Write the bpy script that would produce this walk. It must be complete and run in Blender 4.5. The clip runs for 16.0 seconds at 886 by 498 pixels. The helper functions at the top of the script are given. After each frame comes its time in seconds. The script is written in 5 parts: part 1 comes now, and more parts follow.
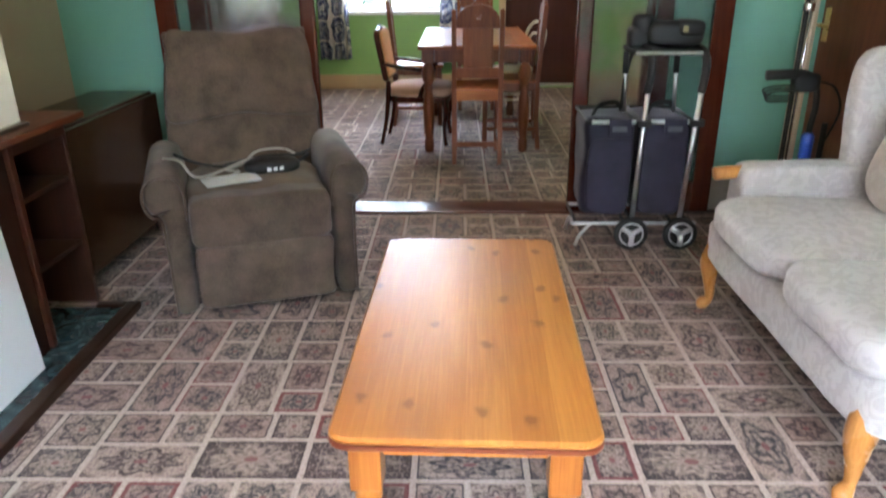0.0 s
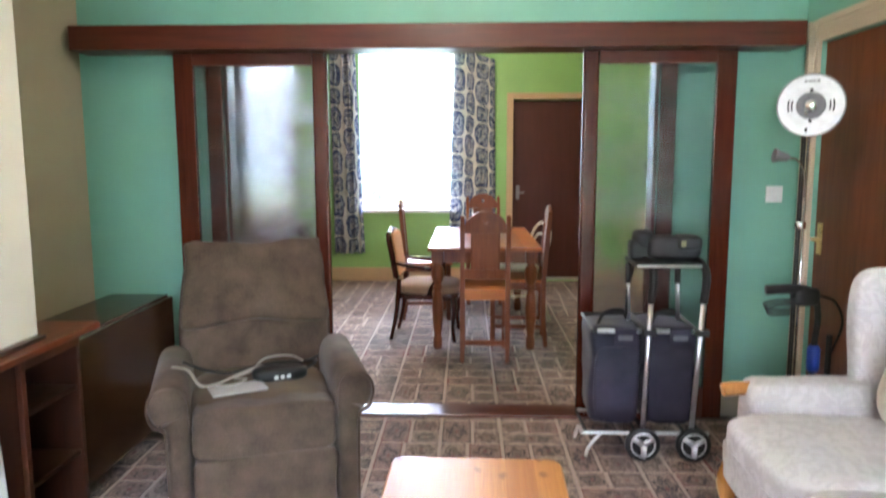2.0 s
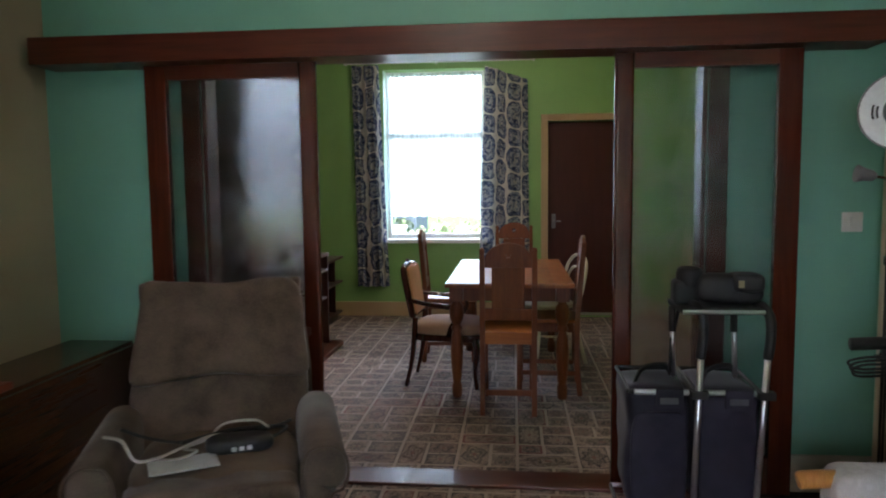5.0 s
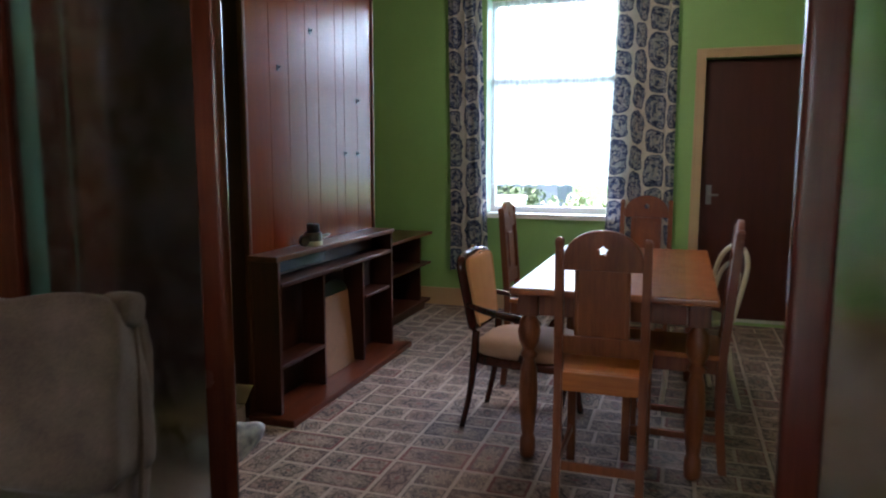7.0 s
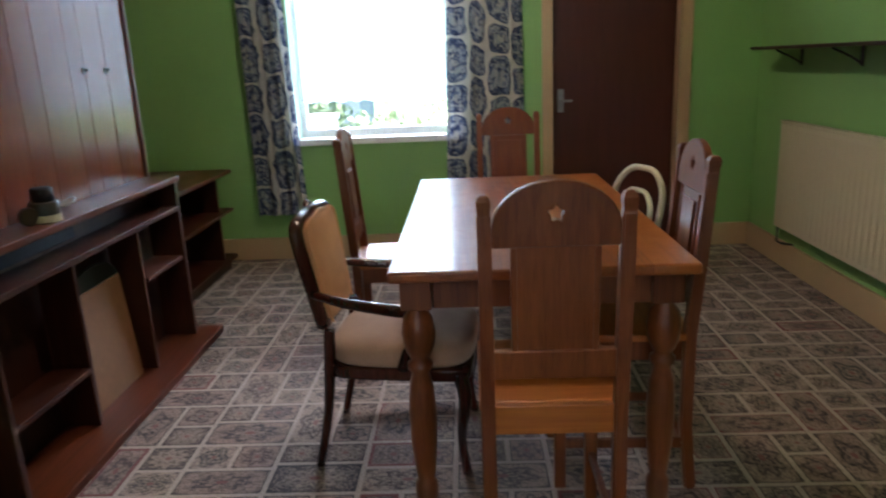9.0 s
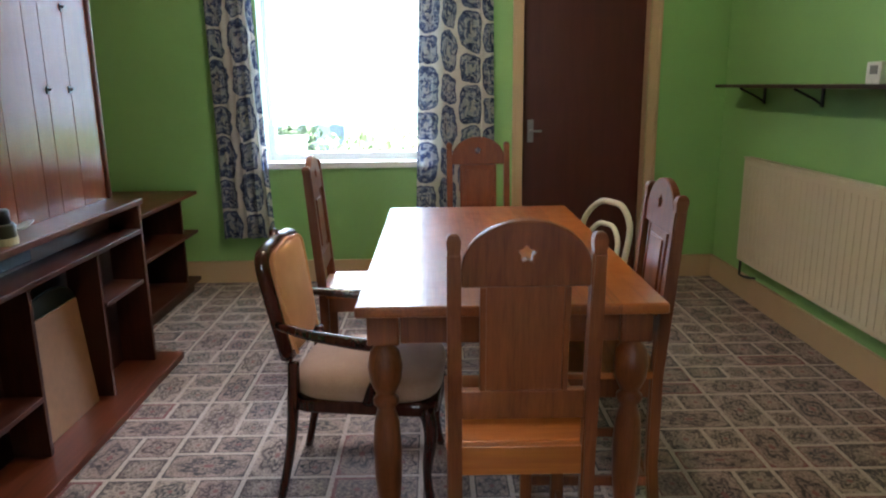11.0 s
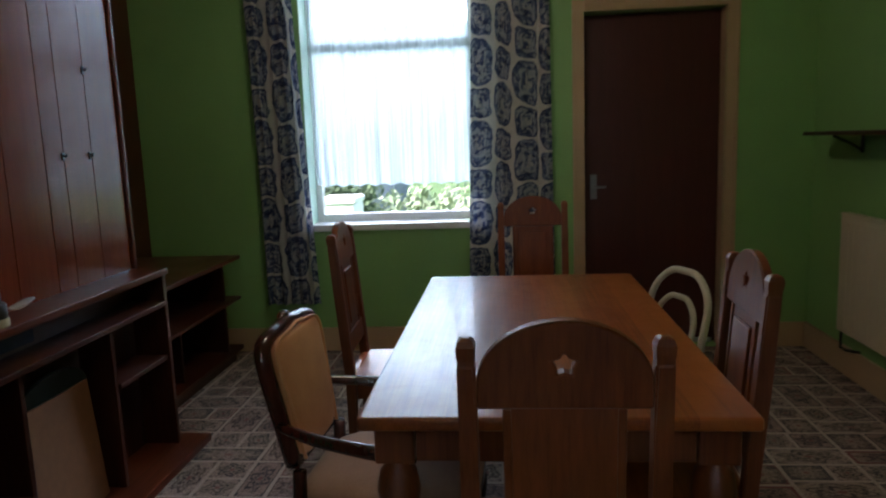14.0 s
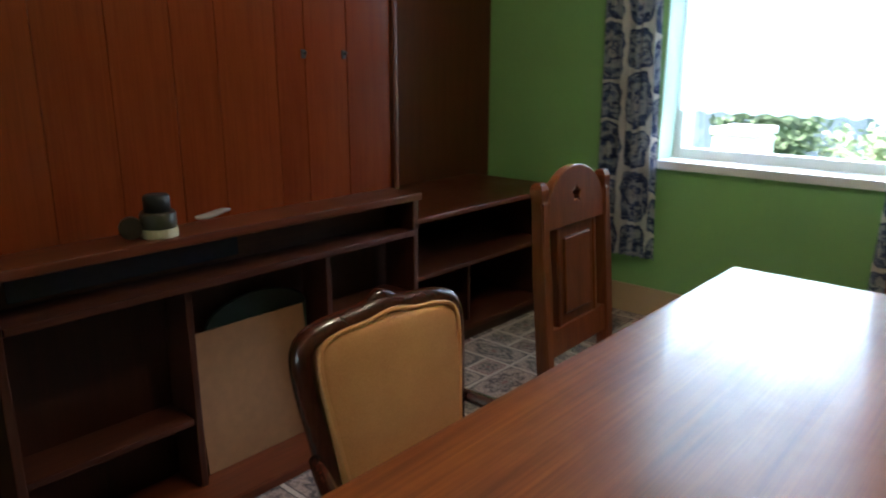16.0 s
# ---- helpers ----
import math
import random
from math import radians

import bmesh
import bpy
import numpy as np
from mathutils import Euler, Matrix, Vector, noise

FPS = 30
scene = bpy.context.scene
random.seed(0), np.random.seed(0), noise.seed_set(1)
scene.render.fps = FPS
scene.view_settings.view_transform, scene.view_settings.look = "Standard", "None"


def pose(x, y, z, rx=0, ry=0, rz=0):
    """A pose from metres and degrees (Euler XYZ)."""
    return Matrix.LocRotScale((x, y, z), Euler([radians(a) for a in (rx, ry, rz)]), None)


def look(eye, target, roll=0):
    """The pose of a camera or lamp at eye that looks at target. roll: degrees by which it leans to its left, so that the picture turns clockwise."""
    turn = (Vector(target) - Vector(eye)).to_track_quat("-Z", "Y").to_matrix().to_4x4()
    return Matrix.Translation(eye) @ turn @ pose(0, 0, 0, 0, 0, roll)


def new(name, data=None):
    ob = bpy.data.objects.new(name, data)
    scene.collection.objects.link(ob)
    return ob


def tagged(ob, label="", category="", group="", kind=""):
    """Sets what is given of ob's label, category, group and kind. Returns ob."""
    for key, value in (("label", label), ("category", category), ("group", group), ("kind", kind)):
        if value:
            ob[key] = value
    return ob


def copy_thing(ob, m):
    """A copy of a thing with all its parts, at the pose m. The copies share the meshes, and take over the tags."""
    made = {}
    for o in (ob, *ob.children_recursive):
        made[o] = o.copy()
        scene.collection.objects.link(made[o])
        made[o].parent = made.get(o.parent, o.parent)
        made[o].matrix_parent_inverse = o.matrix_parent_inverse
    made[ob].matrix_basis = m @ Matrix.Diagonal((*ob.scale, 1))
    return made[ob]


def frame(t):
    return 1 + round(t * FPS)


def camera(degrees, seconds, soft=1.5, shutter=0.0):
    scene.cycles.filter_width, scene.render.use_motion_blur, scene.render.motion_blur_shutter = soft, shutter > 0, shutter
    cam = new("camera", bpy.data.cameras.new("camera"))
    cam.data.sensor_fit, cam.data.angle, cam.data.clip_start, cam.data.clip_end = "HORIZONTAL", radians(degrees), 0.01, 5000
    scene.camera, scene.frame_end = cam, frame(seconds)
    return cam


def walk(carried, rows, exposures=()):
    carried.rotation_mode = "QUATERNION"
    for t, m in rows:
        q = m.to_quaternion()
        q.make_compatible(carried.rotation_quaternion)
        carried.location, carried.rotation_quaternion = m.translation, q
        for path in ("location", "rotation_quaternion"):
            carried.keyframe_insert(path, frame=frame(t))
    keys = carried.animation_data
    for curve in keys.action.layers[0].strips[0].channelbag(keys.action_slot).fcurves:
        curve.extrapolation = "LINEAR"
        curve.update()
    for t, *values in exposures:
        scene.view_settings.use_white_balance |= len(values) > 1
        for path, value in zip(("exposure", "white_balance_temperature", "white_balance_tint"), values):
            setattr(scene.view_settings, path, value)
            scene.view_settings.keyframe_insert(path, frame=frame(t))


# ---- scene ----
cam = camera(64.2, 16.0, 2.0, 0.5)
PATH = [
    (0, (0.114, 0.313, 1.252), (0.076, 2.168, 0.507), -0.5),
    (0.5, (0.119, 0.317, 1.257), (0.078, 2.118, 0.388), -0.9),
    (1, (0.113, 0.312, 1.278), (0.042, 2.152, 0.496), -0.8),
    (1.5, (0.122, 0.301, 1.326), (0.058, 2.226, 0.787), -1.1),
    (2, (0.126, 0.32, 1.373), (0.06, 2.303, 1.118), -0.1),
    (2.5, (0.125, 0.334, 1.4), (0.074, 2.33, 1.298), 0.8),
    (3, (0.115, 0.341, 1.42), (0.092, 2.341, 1.462), 0.4),
    (3.5, (0.111, 0.341, 1.422), (0.12, 2.339, 1.527), 0.6),
    (4, (0.097, 0.384, 1.411), (0.06, 2.384, 1.397), 0.0),
    (4.5, (0.127, 0.565, 1.374), (0.011, 2.559, 1.259), -0.4),
    (4.7, (0.167, 0.681, 1.363), (0.023, 2.67, 1.213), -0.6),
    (5.4, (0.46, 1.16, 1.335), (0.17, 3.13, 1.15), -0.3),
    (6.1, (0.60, 1.73, 1.31), (0.13, 3.65, 1.08), 0.0),
    (6.8, (0.526, 2.297, 1.291), (-0.079, 4.186, 1.033), 0.4),
    (7, (0.502, 2.455, 1.283), (-0.131, 4.334, 1.022), 0.1),
    (7.5, (0.422, 2.822, 1.298), (-0.248, 4.685, 1.02), -0.6),
    (8, (0.328, 3.145, 1.29), (-0.215, 5.041, 0.96), -2.5),
    (8.5, (0.189, 3.377, 1.261), (-0.146, 5.306, 0.851), -3.0),
    (9, (0.071, 3.5, 1.27), (-0.007, 5.432, 0.759), -2.5),
    (9.2, (0.063, 3.51, 1.278), (0.045, 5.436, 0.741), -2.2),
    (11.3, (0.068, 3.525, 1.302), (0.081, 5.484, 0.898), -0.6),
    (11.5, (0.07, 3.527, 1.305), (0.075, 5.495, 0.952), -0.7),
    (12, (0.063, 3.54, 1.323), (0.063, 5.529, 1.115), -0.6),
    (12.5, (0.051, 3.565, 1.342), (0.009, 5.558, 1.181), -0.3),
    (13, (0.048, 3.574, 1.35), (-0.005, 5.566, 1.178), -0.6),
    (13.5, (0.057, 3.649, 1.329), (-0.03, 5.636, 1.116), -1.4),
    (14, (0.17, 3.885, 1.304), (-0.014, 5.853, 1.001), -2.1),
    (14.5, (0.278, 4.167, 1.276), (-0.128, 6.083, 0.873), -1.6),
    (15, (0.29, 4.485, 1.265), (-0.406, 6.296, 0.779), -0.9),
    (15.5, (0.343, 4.684, 1.272), (-0.674, 6.321, 0.74), 0.0),
    (16, (0.472, 4.885, 1.262), (-0.815, 6.33, 0.758), 0.1),
]
EXPOSURES = [(0.0, 4.6, 5950, 19), (1.0, 4.65, 5950, 19), (1.5, 4.95, 5950, 20), (2.0, 5.05, 5950, 22), (2.5, 4.8, 6000, 21), (3.5, 3.85, 6050, 20), (4.7, 3.35, 6000, 20), (7.0, 3.5, 5900, 24), (8.0, 3.45, 5850, 23), (9.0, 3.8, 5800, 17), (11.5, 4.2, 5800, 17), (12.5, 2.75, 5800, 17), (13.5, 2.5, 5850, 17), (14.5, 2.65, 5800, 17), (15.2, 3.35, 5800, 14), (15.6, 3.35, 5750, 13), (16.0, 3.6, 5800, 12)]
walk(cam, [(t, look(eye, target, roll)) for t, eye, target, roll in PATH], EXPOSURES)

# ---- world and large lights ----
SUN_ELEV, SUN_ROT = 48, 240
world = bpy.data.worlds.new("sky")
world.use_nodes = True
scene.world = world
wn, wl = world.node_tree.nodes, world.node_tree.links
sky = wn.new("ShaderNodeTexSky")
sky.sky_type, sky.sun_disc = "NISHITA", False
sky.sun_elevation, sky.sun_rotation = radians(SUN_ELEV), radians(SUN_ROT)
sky.air_density, sky.dust_density = 1.0, 4.0
wn["Background"].inputs["Strength"].default_value = 0.15
wl.new(sky.outputs["Color"], wn["Background"].inputs["Color"])

sun_data = bpy.data.lights.new("sun", "SUN")
sun_data.energy, sun_data.angle, sun_data.color = 3.5, radians(0.5), (1.0, 0.96, 0.9)
sun = new("sun", sun_data)
sun_dir = Vector((math.sin(radians(SUN_ROT)) * math.cos(radians(SUN_ELEV)), math.cos(radians(SUN_ROT)) * math.cos(radians(SUN_ELEV)), math.sin(radians(SUN_ELEV))))
sun.matrix_world = look(tuple(20 * sun_dir), (0, 0, 0))


def area_lamp(name, eye, target, wide, high, watts, colour):
    data = bpy.data.lights.new(name, "AREA")
    data.shape, data.size, data.size_y, data.energy, data.color = "RECTANGLE", wide, high, watts, colour
    ob = new(name, data)
    ob.matrix_world = look(eye, target)
    return ob


# skylight that falls on the two windows from above the street and the garden
area_lamp("garden_skylight", (-0.5, 20.0, 5.2), (-0.5, 8.2, 1.7), 13.0, 2.6, 560, (0.93, 0.97, 1.0))
area_lamp("street_skylight", (0.2, -3.9, 4.2), (0.2, -1.6, 1.5), 4.0, 2.2, 160, (0.86, 0.94, 1.0))


# ---- materials ----
def material(name):
    m = bpy.data.materials.new(name)
    m.use_nodes = True
    nt = m.node_tree
    return m, nt.nodes, nt.links, nt.nodes["Principled BSDF"]


def node(ns, kind, **values):
    n = ns.new(kind)
    for key, value in values.items():
        n.inputs[key.replace("_", " ")].default_value = value
    return n


def maths(ns, ls, op, a, b=None, c=None):
    n = ns.new("ShaderNodeMath")
    n.operation = op
    for i, v in enumerate((a, b, c)):
        if v is None:
            continue
        if isinstance(v, (int, float)):
            n.inputs[i].default_value = v
        else:
            ls.new(v, n.inputs[i])
    return n.outputs[0]


def mixed(ns, ls, fac, a, b):
    n = ns.new("ShaderNodeMix")
    n.data_type = "RGBA"
    for sock, v in ((n.inputs[0], fac), (n.inputs[6], a), (n.inputs[7], b)):
        if isinstance(v, (int, float)):
            sock.default_value = v
        elif isinstance(v, tuple):
            sock.default_value = (*v, 1) if len(v) == 3 else v
        else:
            ls.new(v, sock)
    return n.outputs[2]


def ramp(ns, ls, fac, *stops):
    n = ns.new("ShaderNodeValToRGB")
    e = n.color_ramp.elements
    while len(e) < len(stops):
        e.new(0.5)
    for el, (p, c) in zip(e, stops):
        el.position, el.color = p, (*c, 1)
    ls.new(fac, n.inputs[0])
    return n.outputs[0]


def coords(ns, ls, scale=(1, 1, 1), which="Object", turn=(0, 0, 0)):
    tc, mp = ns.new("ShaderNodeTexCoord"), ns.new("ShaderNodeMapping")
    mp.inputs["Scale"].default_value = scale
    mp.inputs["Rotation"].default_value = turn
    ls.new(tc.outputs[which], mp.inputs[0])
    return mp.outputs[0]


def noisy(ns, ls, vec, scale, detail=4.0, rough=0.55, distortion=0.0):
    n = node(ns, "ShaderNodeTexNoise", Scale=scale, Detail=detail, Roughness=rough, Distortion=distortion)
    ls.new(vec, n.inputs["Vector"])
    return n.outputs["Fac"]


def bump(ns, ls, bsdf, height, strength, distance=0.01):
    n = node(ns, "ShaderNodeBump", Strength=strength, Distance=distance)
    ls.new(height, n.inputs["Height"])
    ls.new(n.outputs[0], bsdf.inputs["Normal"])


def paint(name, colour, rough=0.6, vary=0.08, relief=0.08, grain=220, spec=0.4):
    m, ns, ls, b = material(name)
    v = coords(ns, ls)
    big, small = noisy(ns, ls, v, 1.7, 5), noisy(ns, ls, v, grain, 3)
    lo, hi = tuple(c * (1 - vary) for c in colour), tuple(min(1, c * (1 + vary)) for c in colour)
    ls.new(ramp(ns, ls, big, (0.3, lo), (0.7, hi)), b.inputs["Base Color"])
    b.inputs["Roughness"].default_value = rough
    b.inputs["Specular IOR Level"].default_value = spec
    ls.new(maths(ns, ls, "MULTIPLY_ADD", big, 0.2, rough - 0.1), b.inputs["Roughness"])
    bump(ns, ls, b, small, relief, 0.004)
    return m


def wood(name, dark, light, rough=0.3, along="y", knots=0.0, fine=1.0, coat=0.0, board=0.0, blotch=0.0):
    m, ns, ls, b = material(name)
    s = {"x": (1.2, 14, 14), "y": (14, 1.2, 14), "z": (14, 14, 1.2)}[along]
    v = coords(ns, ls, tuple(c * fine for c in s))
    g1 = noisy(ns, ls, v, 1.6, 6, 0.6, 0.6)
    s2 = {"x": (4, 160, 160), "y": (160, 4, 160), "z": (160, 160, 4)}[along]
    g2 = noisy(ns, ls, coords(ns, ls, s2), 1.0, 3, 0.6)
    g = maths(ns, ls, "MULTIPLY_ADD", g2, 0.45, maths(ns, ls, "MULTIPLY", g1, 0.62))
    rnd = ns.new("ShaderNodeObjectInfo").outputs["Random"]
    g = maths(ns, ls, "ADD", g, maths(ns, ls, "MULTIPLY_ADD", rnd, 0.12, -0.06))
    if board:
        sep = ns.new("ShaderNodeSeparateXYZ")
        ls.new(coords(ns, ls, (1 / board, 1 / board, 1 / board)), sep.inputs[0])
        wn_ = ns.new("ShaderNodeTexWhiteNoise")
        wn_.noise_dimensions = "1D"
        ls.new(maths(ns, ls, "FLOOR", sep.outputs[0]), wn_.inputs["W"])
        g = maths(ns, ls, "ADD", g, maths(ns, ls, "MULTIPLY_ADD", wn_.outputs["Value"], 0.26, -0.13))
    col = ramp(ns, ls, g, (0.36, dark), (0.68, light))
    if knots:
        s3 = {"x": (3.2, 7, 7), "y": (8.0, 5.2, 0), "z": (7, 7, 3.2)}[along]
        vo = node(ns, "ShaderNodeTexVoronoi", Scale=1.0, Randomness=1.0)
        vo.voronoi_dimensions = "2D" if along == "y" else "3D"
        warp = ns.new("ShaderNodeVectorMath")
        warp.operation = "MULTIPLY_ADD"
        wob = node(ns, "ShaderNodeTexNoise", Scale=26.0)
        ls.new(coords(ns, ls), wob.inputs["Vector"])
        ls.new(wob.outputs["Color"], warp.inputs[0])
        warp.inputs[1].default_value = (0.26, 0.20, 0.20)
        ls.new(coords(ns, ls, s3, turn=(0, 0, 0.12)), warp.inputs[2])
        ls.new(warp.outputs[0], vo.inputs["Vector"])
        k = ramp(ns, ls, vo.outputs["Distance"], (0.06, (1, 1, 1)), (0.10, (0.35, 0.35, 0.35)), (0.15, (0, 0, 0)))
        pick = node(ns, "ShaderNodeSeparateColor")
        ls.new(vo.outputs["Color"], pick.inputs[0])
        k = maths(ns, ls, "MULTIPLY", k, maths(ns, ls, "GREATER_THAN", pick.outputs[0], 0.42))
        col = mixed(ns, ls, maths(ns, ls, "MULTIPLY", k, knots), col, tuple(c * f for c, f in zip(dark, (0.42, 0.36, 0.4))))
    wear = noisy(ns, ls, coords(ns, ls), 4.0, 6)
    if blotch:
        # rubbed, cloudy patches in the old polish
        cloud = noisy(ns, ls, coords(ns, ls), 11.0, 7, 0.65, 0.8)
        patch = ramp(ns, ls, cloud, (0.34, (0, 0, 0)), (0.70, (1, 1, 1)))
        col = mixed(ns, ls, maths(ns, ls, "MULTIPLY", patch, blotch * 0.5), col, tuple(c * 0.55 for c in dark))
        wear = maths(ns, ls, "MULTIPLY_ADD", patch, blotch, maths(ns, ls, "MULTIPLY", wear, 0.3))
    ls.new(col, b.inputs["Base Color"])
    ls.new(maths(ns, ls, "MULTIPLY_ADD", wear, 0.22, rough - 0.11), b.inputs["Roughness"])
    b.inputs["Coat Weight"].default_value = coat
    b.inputs["Specular IOR Level"].default_value = 0.36
    b.inputs["Coat Roughness"].default_value = 0.12
    bump(ns, ls, b, g, 0.06, 0.003)
    return m


def cloth(name, dark, light, weave=500, sheen=0.3, rough=0.9, big=6.0, relief=0.25):
    m, ns, ls, b = material(name)
    v = coords(ns, ls)
    a, c = noisy(ns, ls, v, big, 5), noisy(ns, ls, v, weave, 2)
    f = maths(ns, ls, "MULTIPLY_ADD", c, 0.35, maths(ns, ls, "MULTIPLY", a, 0.7))
    ls.new(ramp(ns, ls, f, (0.35, dark), (0.72, light)), b.inputs["Base Color"])
    b.inputs["Roughness"].default_value = rough
    b.inputs["Sheen Weight"].default_value = sheen
    b.inputs["Specular IOR Level"].default_value = 0.2
    bump(ns, ls, b, f, relief, 0.004)
    return m


def metal(name, colour, rough=0.3):
    m, ns, ls, b = material(name)
    v = coords(ns, ls)
    b.inputs["Metallic"].default_value = 1
    b.inputs["Base Color"].default_value = (*colour, 1)
    ls.new(maths(ns, ls, "MULTIPLY_ADD", noisy(ns, ls, v, 40, 4), 0.25, rough - 0.12), b.inputs["Roughness"])
    return m


def plastic(name, colour, rough=0.4):
    m, ns, ls, b = material(name)
    v = coords(ns, ls)
    n = noisy(ns, ls, v, 30, 4)
    ls.new(ramp(ns, ls, n, (0.3, tuple(c * 0.85 for c in colour)), (0.7, colour)), b.inputs["Base Color"])
    b.inputs["Roughness"].default_value = rough
    return m


def carpet_material():
    """A patchwork of framed panels, each with a medallion and small flowers."""
    m, ns, ls, b = material("patchwork_carpet")
    size = 0.30
    tc = ns.new("ShaderNodeTexCoord")
    sep = ns.new("ShaderNodeSeparateXYZ")
    ls.new(tc.outputs["Object"], sep.inputs[0])
    M = lambda op, a, b_=None, c_=None: maths(ns, ls, op, a, b_, c_)
    x, y = M("DIVIDE", sep.outputs[0], size), M("DIVIDE", sep.outputs[1], size)
    cx, cy = M("FLOOR", x), M("FLOOR", y)

    def rand(p, q, k):
        comb = ns.new("ShaderNodeCombineXYZ")
        ls.new(p, comb.inputs[0])
        ls.new(q, comb.inputs[1])
        comb.inputs[2].default_value = k
        w = ns.new("ShaderNodeTexWhiteNoise")
        ls.new(comb.outputs[0], w.inputs["Vector"])
        return w.outputs["Value"]

    p, q = M("FRACT", x), M("FRACT", y)
    swap = M("GREATER_THAN", rand(cx, cy, 1.5), 0.5)
    u = M("ADD", M("MULTIPLY", p, M("SUBTRACT", 1, swap)), M("MULTIPLY", q, swap))
    v = M("ADD", M("MULTIPLY", q, M("SUBTRACT", 1, swap)), M("MULTIPLY", p, swap))
    split = M("MULTIPLY_ADD", rand(cx, cy, 2.5), 0.16, 0.42)
    upper = M("GREATER_THAN", v, split)
    lower = M("SUBTRACT", 1, upper)
    h = M("ADD", M("MULTIPLY", split, lower), M("MULTIPLY", M("SUBTRACT", 1, split), upper))
    vv = M("SUBTRACT", v, M("MULTIPLY", split, upper))
    cut = M("MULTIPLY_ADD", rand(cx, cy, 3.5), 0.2, 0.4)
    second = M("MULTIPLY", upper, M("GREATER_THAN", u, cut))
    first = M("MULTIPLY", upper, M("SUBTRACT", 1, second))
    w = M("ADD", lower, M("ADD", M("MULTIPLY", cut, first), M("MULTIPLY", M("SUBTRACT", 1, cut), second)))
    uu = M("SUBTRACT", u, M("MULTIPLY", cut, second))
    pid = M("ADD", M("MULTIPLY", upper, 7.3), M("MULTIPLY", second, 11.9))
    comb_x, comb_y = M("ADD", cx, pid), M("ADD", cy, M("MULTIPLY", pid, 0.37))
    r1, r2, r3 = rand(comb_x, comb_y, 4.5), rand(comb_x, comb_y, 5.5), rand(comb_x, comb_y, 6.5)
    edge = M("MINIMUM", M("MINIMUM", uu, M("SUBTRACT", w, uu)), M("MINIMUM", vv, M("SUBTRACT", h, vv)))
    edge = M("MULTIPLY", edge, size)
    # centred coordinates of the panel, in metres
    du = M("MULTIPLY", M("SUBTRACT", uu, M("MULTIPLY", w, 0.5)), size)
    dv = M("MULTIPLY", M("SUBTRACT", vv, M("MULTIPLY", h, 0.5)), size)
    au, av = M("DIVIDE", du, M("MULTIPLY", w, size * 0.5)), M("DIVIDE", dv, M("MULTIPLY", h, size * 0.5))
    rad = M("SQRT", M("ADD", M("MULTIPLY", au, au), M("MULTIPLY", av, av)))
    ang = M("ARCTAN2", av, au)
    petals = M("MULTIPLY_ADD", M("ROUND", M("MULTIPLY", r3, 3)), 2.0, 4.0)
    wave = M("MULTIPLY", M("SINE", M("MULTIPLY", ang, petals)), 0.12)
    rr = M("ADD", rad, wave)
    flower_vec = ns.new("ShaderNodeCombineXYZ")
    ls.new(M("ABSOLUTE", du), flower_vec.inputs[0])
    ls.new(M("ABSOLUTE", dv), flower_vec.inputs[1])
    ls.new(M("MULTIPLY", r1, 9.0), flower_vec.inputs[2])
    n1 = noisy(ns, ls, flower_vec.outputs[0], 46, 2.0, 0.5, 1.0)
    n2 = noisy(ns, ls, flower_vec.outputs[0], 105, 1.0, 0.5, 0.5)
    speck = ramp(ns, ls, n1, (0.48, (0, 0, 0)), (0.51, (1, 1, 1)))
    speck2 = ramp(ns, ls, n2, (0.44, (0, 0, 0)), (0.48, (1, 1, 1)))
    beige, rose = (0.375, 0.28, 0.23), (0.33, 0.225, 0.19)
    ink = ramp(ns, ls, r2, (0.0, (0.020, 0.018, 0.026)), (0.35, (0.030, 0.029, 0.032)), (0.6, (0.058, 0.028, 0.026)), (0.85, (0.028, 0.020, 0.024)), (1.0, (0.04, 0.022, 0.022)))
    red = (0.17, 0.035, 0.035)
    fieldc = mixed(ns, ls, ramp(ns, ls, r1, (0.45, (0, 0, 0)), (0.6, (1, 1, 1))), beige, rose)
    darkfield = M("GREATER_THAN", r3, 0.74)
    ground_c = mixed(ns, ls, M("MULTIPLY", darkfield, 0.9), fieldc, ink)
    motif_c = mixed(ns, ls, darkfield, ink, beige)
    ragged = M("MULTIPLY_ADD", M("SUBTRACT", n1, 0.5), 0.65, rr)
    medal = M("LESS_THAN", ragged, 0.74)
    body_c = mixed(ns, ls, M("MULTIPLY", M("SUBTRACT", 1, speck2), 0.5), ground_c, motif_c)
    ring = M("GREATER_THAN", M("SINE", M("MULTIPLY_ADD", rr, 19.0, M("MULTIPLY", r1, 6.0))), 0.05)
    woven = M("ADD", M("MULTIPLY", ring, 0.46), M("MULTIPLY_ADD", speck, 0.40, 0.10))
    body_c = mixed(ns, ls, M("MULTIPLY", medal, woven), body_c, motif_c)
    core = M("LESS_THAN", ragged, 0.2)
    body_c = mixed(ns, ls, M("MULTIPLY", core, 0.65), body_c, fieldc)
    heart = M("LESS_THAN", rad, 0.13)
    body_c = mixed(ns, ls, M("MULTIPLY", heart, 0.7), body_c, red)
    corner = M("GREATER_THAN", M("MULTIPLY_ADD", M("SUBTRACT", n2, 0.5), 0.5, rad), 1.10)
    corner_c = mixed(ns, ls, M("GREATER_THAN", r1, 0.84), ink, red)
    body_c = mixed(ns, ls, M("MULTIPLY", corner, 0.75), body_c, corner_c)
    line = M("MULTIPLY", M("LESS_THAN", edge, 0.0135), M("GREATER_THAN", r1, 0.38))
